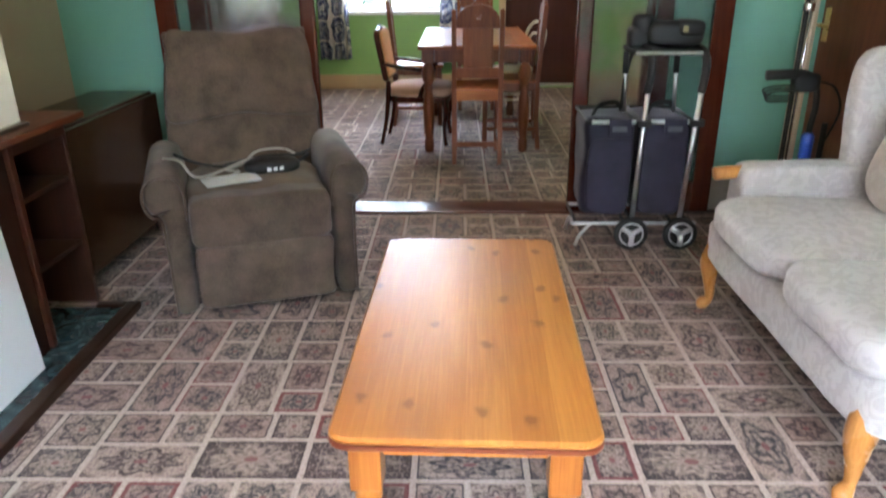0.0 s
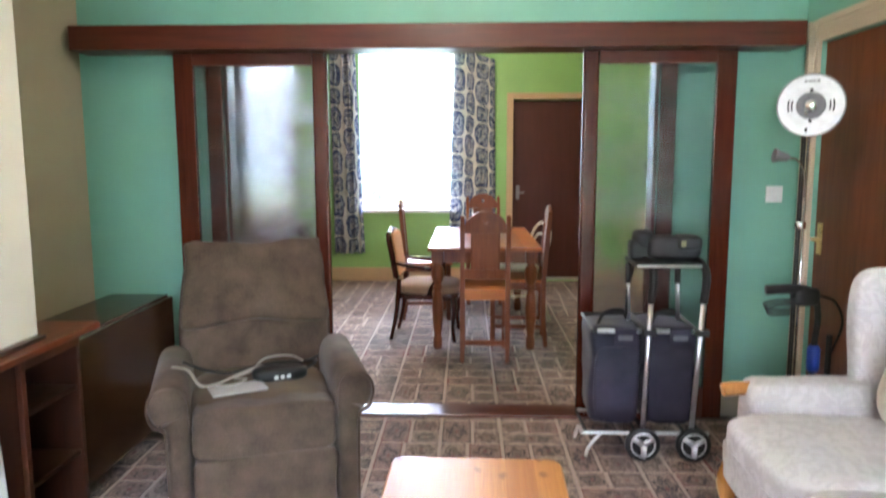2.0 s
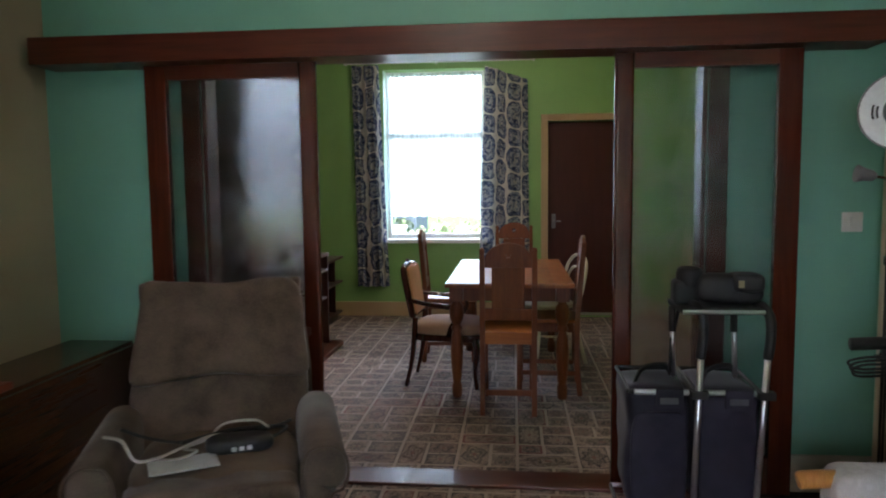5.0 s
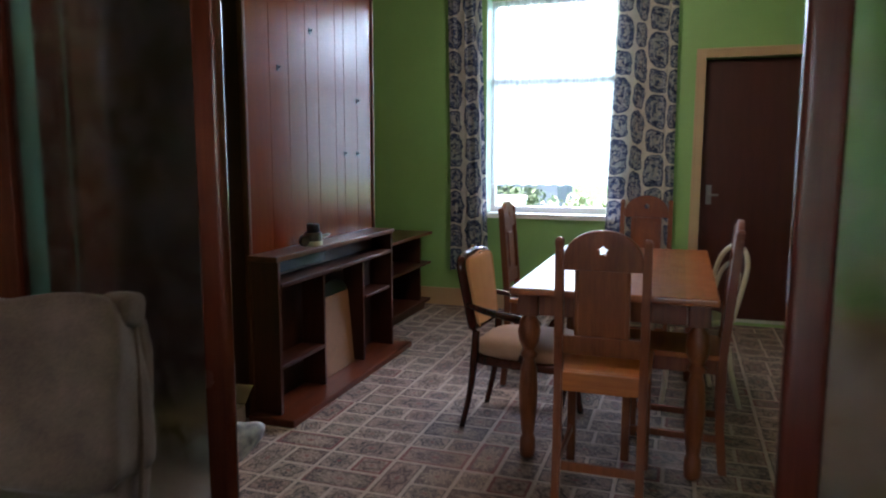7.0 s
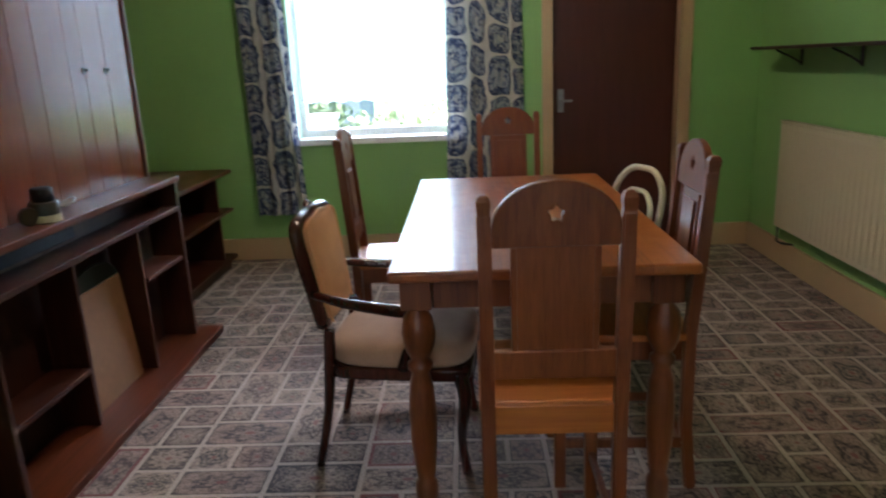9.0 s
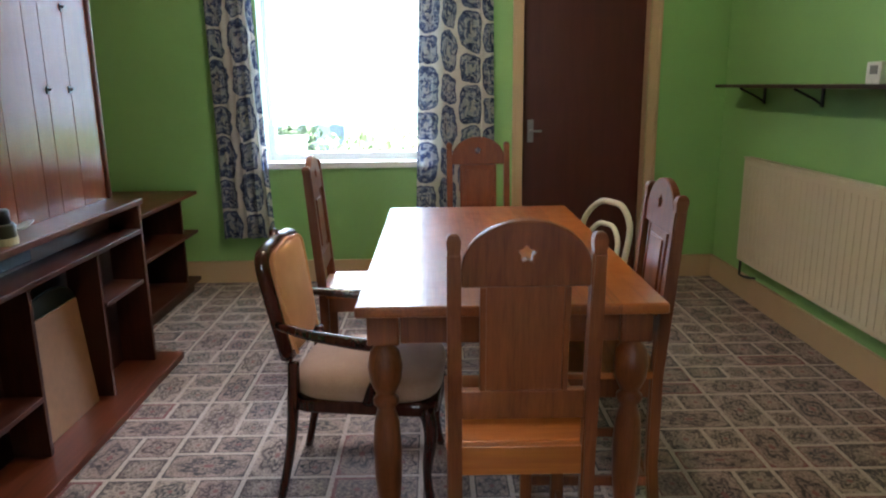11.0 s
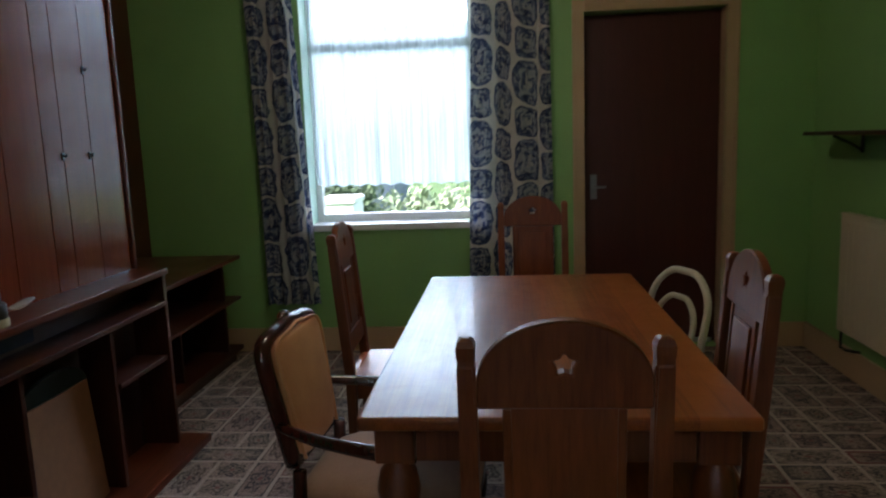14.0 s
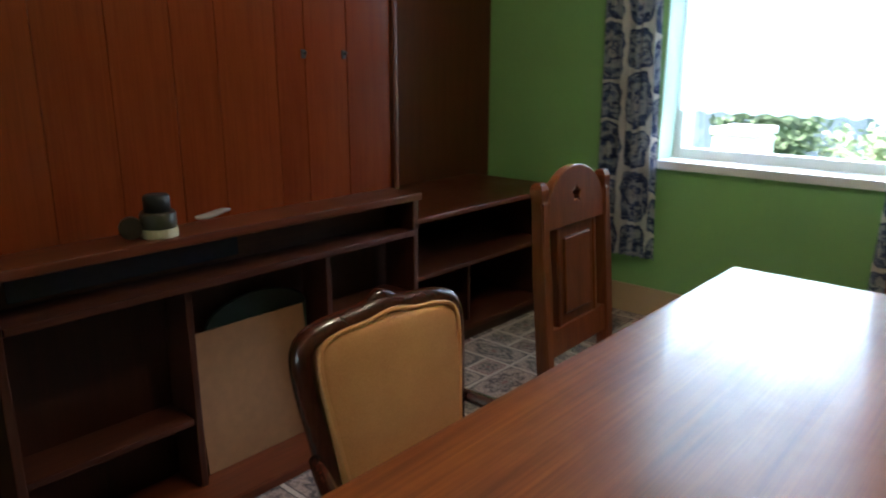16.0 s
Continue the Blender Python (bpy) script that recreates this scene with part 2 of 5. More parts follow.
    frame_c = mixed(ns, ls, M("MULTIPLY", line, 0.85), body_c, corner_c)
    band = M("MULTIPLY", M("MULTIPLY", M("LESS_THAN", edge, 0.021), M("GREATER_THAN", r1, 0.92)), 0.8)
    frame_c = mixed(ns, ls, band, frame_c, red)
    trail = noisy(ns, ls, tc.outputs["Object"], 140, 2)
    border_c = ramp(ns, ls, trail, (0.4, (0.39, 0.30, 0.245)), (0.58, (0.55, 0.435, 0.365)))
    stitched = M("MULTIPLY_ADD", M("SUBTRACT", trail, 0.5), 0.014, edge)
    col = mixed(ns, ls, M("LESS_THAN", stitched, 0.0085), frame_c, border_c)
    soil = noisy(ns, ls, tc.outputs["Object"], 1.4, 5)
    col = mixed(ns, ls, M("MULTIPLY", soil, 0.22), col, (0.11, 0.085, 0.075))
    pile = noisy(ns, ls, tc.outputs["Object"], 600, 2)
    ls.new(col, b.inputs["Base Color"])
    b.inputs["Roughness"].default_value = 0.85
    b.inputs["Specular IOR Level"].default_value = 0.25
    b.inputs["Sheen Weight"].default_value = 0.05
    bump(ns, ls, b, pile, 0.35, 0.004)
    return m


def curtain_material():
    """White cotton printed with navy blocks; the print lies along the cloth."""
    m, ns, ls, b = material("printed_curtain")
    uvn = ns.new("ShaderNodeUVMap")
    sep = ns.new("ShaderNodeSeparateXYZ")
    ls.new(uvn.outputs[0], sep.inputs[0])
    M = lambda op, a, b_=None, c_=None: maths(ns, ls, op, a, b_, c_)
    wob = ns.new("ShaderNodeTexNoise")
    wob.inputs["Scale"].default_value = 9.0
    ls.new(uvn.outputs[0], wob.inputs["Vector"])
    bend = ns.new("ShaderNodeVectorMath")
    bend.operation = "MULTIPLY_ADD"
    bend.inputs[1].default_value = (0.055, 0.055, 0)
    ls.new(wob.outputs["Color"], bend.inputs[0])
    ls.new(uvn.outputs[0], bend.inputs[2])
    sp = ns.new("ShaderNodeSeparateXYZ")
    ls.new(bend.outputs[0], sp.inputs[0])
    wide, tall = 0.205, 0.475
    cu = M("DIVIDE", sp.outputs[0], wide)
    col_id = M("FLOOR", cu)
    shift = ns.new("ShaderNodeTexWhiteNoise")
    shift.noise_dimensions = "1D"
    ls.new(col_id, shift.inputs["W"])
    px = M("MULTIPLY", M("SUBTRACT", M("FRACT", cu), 0.5), wide)
    vv = M("ADD", sp.outputs[1], M("ADD", M("MULTIPLY", col_id, 0.262), M("MULTIPLY", shift.outputs["Value"], 0.09)))
    py = M("MULTIPLY", M("FRACT", M("DIVIDE", vv, tall)), tall)

    def block(cy, hx, hy, power):
        ax = M("POWER", M("ABSOLUTE", M("DIVIDE", px, hx)), power)
        ay = M("POWER", M("ABSOLUTE", M("DIVIDE", M("SUBTRACT", py, cy), hy)), power)
        return M("POWER", M("ADD", ax, ay), 1.0 / power)

    d = M("MINIMUM", block(0.135, 0.098, 0.135, 2.9), block(0.372, 0.088, 0.091, 5.0))
    blob = ramp(ns, ls, d, (0.96, (1, 1, 1)), (1.02, (0, 0, 0)))
    mp = ns.new("ShaderNodeMapping")
    mp.inputs["Scale"].default_value = (16, 30, 1)
    ls.new(uvn.outputs[0], mp.inputs[0])
    brush = noisy(ns, ls, mp.outputs[0], 1.0, 4, 0.65, 1.2)
    inner = noisy(ns, ls, uvn.outputs[0], 22, 4, 0.6, 0.8)
    ink = ramp(ns, ls, brush, (0.36, (0.018, 0.028, 0.085)), (0.50, (0.055, 0.080, 0.17)), (0.60, (0.17, 0.205, 0.30)), (0.70, (0.40, 0.42, 0.46)))
    # each block holds a painted frame round a pale window
    sq = M("MINIMUM", block(0.135, 0.096, 0.134, 9.0), block(0.372, 0.085, 0.090, 9.0))
    rim = M("MULTIPLY", M("GREATER_THAN", sq, 0.46), M("LESS_THAN", sq, 0.58))
    heart = M("LESS_THAN", sq, 0.28)
    light_in = M("MULTIPLY", ramp(ns, ls, inner, (0.50, (0, 0, 0)), (0.57, (1, 1, 1))), M("LESS_THAN", d, 0.88))
    ink = mixed(ns, ls, M("MULTIPLY", light_in, 0.7), ink, (0.46, 0.47, 0.50))
    ink = mixed(ns, ls, M("MULTIPLY", M("MULTIPLY", rim, M("GREATER_THAN", brush, 0.44)), 0.75), ink, (0.44, 0.45, 0.47))
    ink = mixed(ns, ls, M("MULTIPLY", M("MULTIPLY", heart, M("GREATER_THAN", inner, 0.45)), 0.7), ink, (0.50, 0.48, 0.45))
    white = ramp(ns, ls, noisy(ns, ls, uvn.outputs[0], 9, 3), (0.3, (0.62, 0.59, 0.54)), (0.7, (0.75, 0.72, 0.66)))
    col = mixed(ns, ls, blob, white, ink)
    ls.new(col, b.inputs["Base Color"])
    b.inputs["Roughness"].default_value = 0.9
    tr = ns.new("ShaderNodeBsdfTranslucent")
    ls.new(col, tr.inputs[0])
    mx = ns.new("ShaderNodeMixShader")
    mx.inputs[0].default_value = 0.28
    ls.new(b.outputs[0], mx.inputs[1])
    ls.new(tr.outputs[0], mx.inputs[2])
    ls.new(mx.outputs[0], ns["Material Output"].inputs[0])
    return m


def net_material():
    m, ns, ls, b = material("net_curtain")
    v = coords(ns, ls)
    tr, tl = ns.new("ShaderNodeBsdfTransparent"), ns.new("ShaderNodeBsdfTranslucent")
    tl.inputs[0].default_value = (0.42, 0.50, 0.53, 1)
    tr.inputs[0].default_value = (0.72, 0.78, 0.80, 1)
    b.inputs["Base Color"].default_value = (0.88, 0.9, 0.92, 1)
    b.inputs["Roughness"].default_value = 0.9
    a, c = ns.new("ShaderNodeMixShader"), ns.new("ShaderNodeMixShader")
    a.inputs[0].default_value = 0.7
    ls.new(b.outputs[0], a.inputs[1])
    ls.new(tl.outputs[0], a.inputs[2])
    fac = noisy(ns, ls, coords(ns, ls, (26, 26, 0.8)), 1.0, 5)
    ls.new(ramp(ns, ls, fac, (0.36, (0.55, 0.55, 0.55)), (0.6, (0.98, 0.98, 0.98))), c.inputs[0])
    ls.new(tr.outputs[0], c.inputs[1])
    ls.new(a.outputs[0], c.inputs[2])
    ls.new(c.outputs[0], ns["Material Output"].inputs[0])
    return m


def glass_material(name, rough=0.0, relief=0.0, tint=(0.93, 0.96, 0.95)):
    m, ns, ls, b = material(name)
    v = coords(ns, ls)
    b.inputs["Base Color"].default_value = (*tint, 1)
    b.inputs["Transmission Weight"].default_value = 1
    b.inputs["Roughness"].default_value = rough
    b.inputs["IOR"].default_value = 1.45
    if relief:
        swirl = noisy(ns, ls, v, 15, 4, 0.6, 0.8)
        bump(ns, ls, b, swirl, relief, 0.01)
        feather = noisy(ns, ls, v, 13, 4, 0.6, 0.6)
        ls.new(ramp(ns, ls, feather, (0.36, (0.11, 0.11, 0.11)), (0.62, (0.262, 0.262, 0.262))), b.inputs["Roughness"])
    return m


def marble_material():
    m, ns, ls, b = material("green_marble")
    v = coords(ns, ls)
    n = noisy(ns, ls, v, 9, 8, 0.65, 1.6)
    ls.new(ramp(ns, ls, n, (0.38, (0.018, 0.031, 0.034)), (0.52, (0.038, 0.068, 0.074)), (0.6, (0.10, 0.17, 0.17)), (0.66, (0.3, 0.36, 0.36))), b.inputs["Base Color"])
    b.inputs["Roughness"].default_value = 0.22
    return m


def damask_material():
    m, ns, ls, b = material("ivory_damask")
    v = coords(ns, ls)
    n = noisy(ns, ls, v, 17, 2, 0.5, 2.0)
    leaf = ramp(ns, ls, n, (0.48, (0, 0, 0)), (0.52, (1, 1, 1)))
    c = noisy(ns, ls, v, 380, 2)
    base = ramp(ns, ls, c, (0.3, (0.42, 0.39, 0.385)), (0.7, (0.50, 0.47, 0.46)))
    ls.new(mixed(ns, ls, leaf, base, (0.52, 0.49, 0.48)), b.inputs["Base Color"])
    ls.new(maths(ns, ls, "MULTIPLY_ADD", leaf, -0.17, 0.62), b.inputs["Roughness"])
    b.inputs["Sheen Weight"].default_value = 0.3
    bump(ns, ls, b, c, 0.12, 0.003)
    return m


def glow_material(name, colour, strength):
    m, ns, ls, b = material(name)
    b.inputs["Base Color"].default_value = (0.9, 0.9, 0.88, 1)
    b.inputs["Emission Color"].default_value = (*colour, 1)
    b.inputs["Emission Strength"].default_value = strength
    return m


MINT = paint("mint_green_wall_paint", (0.185, 0.42, 0.325), 0.55, 0.06, 0.1, 120)
FERN = paint("fern_green_wall_paint", (0.25, 0.46, 0.15), 0.5, 0.07, 0.1, 120)
BEIGE = paint("beige_wallpaper", (0.42, 0.35, 0.24), 0.7, 0.06, 0.15, 160)
CREAM = paint("cream_gloss_paint", (0.56, 0.46, 0.33), 0.35, 0.06, 0.05, 60)
SKIRT = paint("buff_skirting_paint", (0.50, 0.34, 0.19), 0.4, 0.08, 0.05, 60)
GREYSKIRT = paint("grey_skirting_paint", (0.50, 0.46, 0.41), 0.45, 0.06, 0.05, 60)
CEIL = paint("ceiling_paint", (0.46, 0.43, 0.34), 0.8, 0.05, 0.1, 120)
BREAST = paint("cream_chimney_board", (0.75, 0.68, 0.57), 0.6, 0.03, 0.05, 100)
WHITE = paint("white_window_paint", (0.78, 0.79, 0.78), 0.35, 0.04, 0.04, 60)
BOARDW = paint("white_board_paint", (0.70, 0.71, 0.72), 0.5, 0.04, 0.04, 80)
RADIATOR = paint("cream_radiator_enamel", (0.62, 0.52, 0.36), 0.35, 0.04, 0.02, 60)
CARPET = carpet_material()
MAHOGANY = wood("red_mahogany_gloss", (0.05, 0.009, 0.005), (0.09, 0.018, 0.008), 0.22, "z", coat=0.3)
MAHOGANY_X = wood("red_mahogany_gloss_level", (0.058, 0.012, 0.006), (0.105, 0.023, 0.010), 0.33, "x", coat=0.15)
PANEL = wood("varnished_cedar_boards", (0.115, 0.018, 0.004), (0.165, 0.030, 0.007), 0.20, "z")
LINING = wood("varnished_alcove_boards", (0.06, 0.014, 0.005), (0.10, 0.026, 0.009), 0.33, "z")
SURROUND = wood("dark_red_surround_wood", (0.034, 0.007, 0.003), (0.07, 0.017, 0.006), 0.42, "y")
# worn wood for shelf tops; some of its lighter tone is painted light
SURROUND_TOP = wood("worn_red_shelf_wood_lit", (0.065, 0.014, 0.005), (0.135, 0.032, 0.011), 0.33, "y")
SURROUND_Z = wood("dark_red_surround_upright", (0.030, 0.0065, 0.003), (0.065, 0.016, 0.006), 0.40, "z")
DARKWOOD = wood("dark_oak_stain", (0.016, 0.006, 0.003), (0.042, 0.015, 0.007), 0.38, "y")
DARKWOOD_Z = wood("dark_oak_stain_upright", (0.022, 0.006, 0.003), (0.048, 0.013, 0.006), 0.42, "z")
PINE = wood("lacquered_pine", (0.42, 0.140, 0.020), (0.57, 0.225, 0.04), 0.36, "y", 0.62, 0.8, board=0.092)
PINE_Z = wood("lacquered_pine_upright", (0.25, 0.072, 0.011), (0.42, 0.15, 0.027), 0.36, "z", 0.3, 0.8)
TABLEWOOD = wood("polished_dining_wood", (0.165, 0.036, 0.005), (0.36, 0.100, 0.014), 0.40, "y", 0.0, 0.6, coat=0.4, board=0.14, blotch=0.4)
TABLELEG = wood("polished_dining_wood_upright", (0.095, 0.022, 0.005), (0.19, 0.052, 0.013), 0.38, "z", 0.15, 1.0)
CHAIRWOOD = wood("chestnut_chair_wood", (0.105, 0.022, 0.004), (0.215, 0.058, 0.012), 0.4, "z", 0.15, 1.0)
# seat wood brighter than the frame: warm lamp light put into its colour
CHAIRSEAT_LIT = wood("lit_chestnut_seat_wood", (0.29, 0.074, 0.010), (0.47, 0.15, 0.022), 0.35, "x", 0.2, 1.0)
FRAMEWOOD = wood("dark_polished_armchair_frame", (0.026, 0.006, 0.004), (0.068, 0.016, 0.009), 0.2, "z", coat=0.45)
HONEY = wood("honey_beech", (0.34, 0.135, 0.03), (0.52, 0.23, 0.06), 0.28, "z", coat=0.4)
DOORWOOD = wood("sapele_door_veneer", (0.082, 0.023, 0.008), (0.165, 0.052, 0.019), 0.45, "z", 0.0, 1.3)
DOORDARK = wood("maroon_door_paint", (0.05, 0.009, 0.006), (0.07, 0.014, 0.008), 0.5, "z")
WALNUT = wood("worn_walnut", (0.022, 0.009, 0.004), (0.055, 0.023, 0.009), 0.19, "y")
WALNUT_Z = wood("worn_walnut_upright", (0.028, 0.012, 0.005), (0.065, 0.028, 0.011), 0.36, "z")
RECLINER = cloth("brown_plush", (0.056, 0.037, 0.026), (0.130, 0.090, 0.065), 170, 0.15, 0.95, 9.0, 0.6)
SEATPLUSH = cloth("worn_tan_plush", (0.070, 0.044, 0.025), (0.14, 0.09, 0.05), 420, 0.15, 0.95, 7.0)
DAMASK = damask_material()
VELVET = cloth("old_gold_velvet", (0.60, 0.255, 0.09), (0.78, 0.39, 0.155), 300, 0.1, 0.55, 5.0, 0.1)
SEATVELVET = cloth("dusty_pink_velvet", (0.28, 0.155, 0.095), (0.42, 0.26, 0.165), 300, 0.15, 0.75, 5.0, 0.1)
BAGCLOTH = cloth("slate_bag_nylon", (0.014, 0.012, 0.023), (0.034, 0.029, 0.050), 700, 0.1, 0.6, 9.0, 0.15)
CURTAIN = curtain_material()
NET = net_material()
GLASS = glass_material("clear_glass")
OBSCURE = glass_material("rippled_obscure_glass", 0.07, 0.10, (0.70, 0.74, 0.77))
MARBLE = marble_material()
ALU = metal("brushed_aluminium", (0.72, 0.73, 0.75), 0.32)
CHROME = metal("chrome", (0.8, 0.8, 0.82), 0.15)
BRASS = metal("brass", (0.62, 0.45, 0.18), 0.3)
BLACK = plastic("black_plastic", (0.012, 0.012, 0.013), 0.5)
GREYP = plastic("grey_plastic", (0.22, 0.22, 0.24), 0.4)
BLUEP = plastic("blue_plastic", (0.02, 0.06, 0.35), 0.35)
WHITEP = plastic("white_plastic", (0.75, 0.74, 0.72), 0.35)
PAPER = plastic("white_paper", (0.68, 0.67, 0.66), 0.7)
LAMPWHITE = plastic("white_lamp_enamel", (0.84, 0.85, 0.88), 0.3)
CARDBOARD = plastic("hardboard", (0.22, 0.10, 0.038), 0.6)
DULLCARD = plastic("dull_cardboard", (0.12, 0.085, 0.035), 0.75)
SHADE_GLOW_SOFT = glow_material("lit_opal_globe", (1.0, 0.84, 0.60), 10.0)
SHADE_GLOW = glow_material("lit_opal_glass", (1.0, 0.84, 0.62), 5.8)


# ---- mesh helpers ----
def finish(bm, name, mat, smooth=False):
    me = bpy.data.meshes.new(name)
    bmesh.ops.recalc_face_normals(bm, faces=bm.faces)
    bm.to_mesh(me)
    bm.free()
    me.materials.append(mat)
    if smooth:
        for p in me.polygons:
            p.use_smooth = True
    return me


def part(name, bm, mat, parent, label="", smooth=False):
    ob = new(name, finish(bm, name, mat, smooth))
    if parent is not None:
        ob.parent = parent
    return tagged(ob, label)


def thing(name, m, label, category, group=""):
    ob = new(name)
    ob.empty_display_size = 0.1
    ob.matrix_world = m
    return tagged(ob, label, category, group)


def solo(name, bm, mat, label, category, m=None, smooth=False, group=""):
    ob = part(name, bm, mat, None, "", smooth)
    if m is not None:
        ob.matrix_world = m
    return tagged(ob, label, category, group)


def structure(name, bm, mat, label="", parent=None, smooth=False):
    ob = part(name, bm, mat, parent, label, smooth)
    return tagged(ob, label, kind="structure")


def box(x0, x1, y0, y1, z0, z1, bevel=0.0, into=None, segs=2):
    bm = into or bmesh.new()
    r = bmesh.ops.create_cube(bm, size=1)
    c, d = Vector(((x0 + x1) / 2, (y0 + y1) / 2, (z0 + z1) / 2)), (abs(x1 - x0), abs(y1 - y0), abs(z1 - z0))
    for v in r["verts"]:
        v.co = Vector(v.co[i] * d[i] for i in range(3)) + c
    if bevel:
        es = list({e for v in r["verts"] for e in v.link_edges})
        bmesh.ops.bevel(bm, geom=es, offset=bevel, segments=segs, profile=0.6, affect="EDGES")
    return bm


def slab_with_holes(axis, at0, at1, u0, u1, z0, z1, holes):
    """A wall of thickness at0..at1 along axis ('x' or 'y'), with rectangular openings (u0, u1, z0, z1)."""
    bm = bmesh.new()
    us = sorted({u0, u1, *(h[0] for h in holes), *(h[1] for h in holes)})
    zs = sorted({z0, z1, *(h[2] for h in holes), *(h[3] for h in holes)})
    inside = lambda u, z: any(h[0] < u < h[1] and h[2] < z < h[3] for h in holes)
    solid = {(i, k) for i in range(len(us) - 1) for k in range(len(zs) - 1) if not inside((us[i] + us[i + 1]) / 2, (zs[k] + zs[k + 1]) / 2)}
    cache = {}

    def vert(a, u, z):
        if (a, u, z) not in cache:
            cache[a, u, z] = bm.verts.new((a, u, z) if axis == "x" else (u, a, z))
        return cache[a, u, z]

    for i, k in solid:
        ua, ub, za, zb = us[i], us[i + 1], zs[k], zs[k + 1]
        for a in (at0, at1):
            bm.faces.new([vert(a, ua, za), vert(a, ub, za), vert(a, ub, zb), vert(a, ua, zb)])
        for (di, dk), (p, q) in {(-1, 0): ((ua, za), (ua, zb)), (1, 0): ((ub, za), (ub, zb)), (0, -1): ((ua, za), (ub, za)), (0, 1): ((ua, zb), (ub, zb))}.items():
            if (i + di, k + dk) not in solid:
                bm.faces.new([vert(at0, *p), vert(at0, *q), vert(at1, *q), vert(at1, *p)])
    return bm


def lathe(profile, segs=20, into=None, at=(0, 0, 0)):
    """Turned body from (radius, height) pairs."""
    bm = into or bmesh.new()
    rings = []
    for r, z in profile:
        rings.append([bm.verts.new((at[0] + r * math.cos(2 * math.pi * i / segs), at[1] + r * math.sin(2 * math.pi * i / segs), at[2] + z)) for i in range(segs)])
    for a, b in zip(rings, rings[1:]):
        for i in range(segs):
            bm.faces.new([a[i], a[(i + 1) % segs], b[(i + 1) % segs], b[i]])
    bm.faces.new(list(reversed(rings[0])))
    bm.faces.new(rings[-1])
    return bm


def smooth_path(points, n=6):
    pts = [Vector(p) for p in points]
    out = []
    for i in range(len(pts) - 1):
        p0, p1, p2, p3 = pts[max(i - 1, 0)], pts[i], pts[i + 1], pts[min(i + 2, len(pts) - 1)]
        for k in range(n):
            t = k / n
            out.append(0.5 * (2 * p1 + (p2 - p0) * t + (2 * p0 - 5 * p1 + 4 * p2 - p3) * t * t + (3 * p1 - p0 - 3 * p2 + p3) * t ** 3))
    return out + [pts[-1]]


def tube(points, radius, segs=10, into=None, curved=0, flat=1.0):
    """A rod along points; radius a number or one per given point."""
    bm = into or bmesh.new()
    pts = smooth_path(points, curved) if curved else [Vector(p) for p in points]
    if isinstance(radius, (int, float)):
        rad = [radius] * len(pts)
    else:
        rad = [float(r) for r in np.interp(np.linspace(0, len(points) - 1, len(pts)), range(len(points)), radius)]
    prev, side = None, None
    for i, p in enumerate(pts):
        d = (pts[min(i + 1, len(pts) - 1)] - pts[max(i - 1, 0)]).normalized()
        if side is None:
            side = d.orthogonal().normalized()
        side = (side - d * side.dot(d)).normalized()
        up = d.cross(side)
        ring = [bm.verts.new(p + rad[i] * (math.cos(2 * math.pi * k / segs) * side + flat * math.sin(2 * math.pi * k / segs) * up)) for k in range(segs)]
        if prev:
            for k in range(segs):
                bm.faces.new([prev[k], prev[(k + 1) % segs], ring[(k + 1) % segs], ring[k]])
        else:
            bm.faces.new(list(reversed(ring)))
        prev = ring
    bm.faces.new(prev)
    return bm


def outline(loops, depth, plane="xz", bevel=0.0):
    """A board of the given thickness, cut to an outline (first loop) with holes (further loops); centred on its plane."""
    bm = bmesh.new()
    edges = []
    for loop in loops:
        vs = [bm.verts.new((a, -depth / 2, b)) if plane == "xz" else bm.verts.new((-depth / 2, a, b)) if plane == "yz" else bm.verts.new((a, b, -depth / 2)) for a, b in loop]
        edges += [bm.edges.new((vs[i], vs[(i + 1) % len(vs)])) for i in range(len(vs))]
    bmesh.ops.triangle_fill(bm, use_beauty=True, use_dissolve=False, edges=edges)
    r = bmesh.ops.extrude_face_region(bm, geom=bm.faces[:])
    push = {"xz": (0, depth, 0), "yz": (depth, 0, 0), "xy": (0, 0, depth)}[plane]
    bmesh.ops.translate(bm, vec=push, verts=[g for g in r["geom"] if isinstance(g, bmesh.types.BMVert)])
    bmesh.ops.recalc_face_normals(bm, faces=bm.faces)
    if bevel:
        sharp = [e for e in bm.edges if len(e.link_faces) == 2 and e.calc_face_angle() > 1.0]
        bmesh.ops.bevel(bm, geom=sharp, offset=bevel, segments=1, affect="EDGES")
    return bm


def cushion(x0, x1, y0, y1, z0, z1, power=5.0, cuts=9, lump=0.0, seed=0.0, shape=None):
    """A soft, rounded block; shape(u) may bend the unit coordinates."""
    bm = bmesh.new()
    bmesh.ops.create_cube(bm, size=2)
    bmesh.ops.subdivide_edges(bm, edges=bm.edges[:], cuts=cuts, use_grid_fill=True)
    c, d = Vector(((x0 + x1) / 2, (y0 + y1) / 2, (z0 + z1) / 2)), Vector(((x1 - x0) / 2, (y1 - y0) / 2, (z1 - z0) / 2))
    for v in bm.verts:
        u = v.co.copy()
        big = max(abs(a) for a in u)
        norm = sum(abs(a) ** power for a in u) ** (1 / power)
        u = u * (big / norm)
        if shape:
            u = Vector(shape(u))
        q = Vector(u[i] * d[i] for i in range(3)) + c
        if lump:
            q += lump * noise.noise_vector(q * 6 + Vector((seed, seed, 0)))
        v.co = q
    return bm


def moved(bm, m):
    bmesh.ops.transform(bm, matrix=m, verts=bm.verts[:])
    return bm


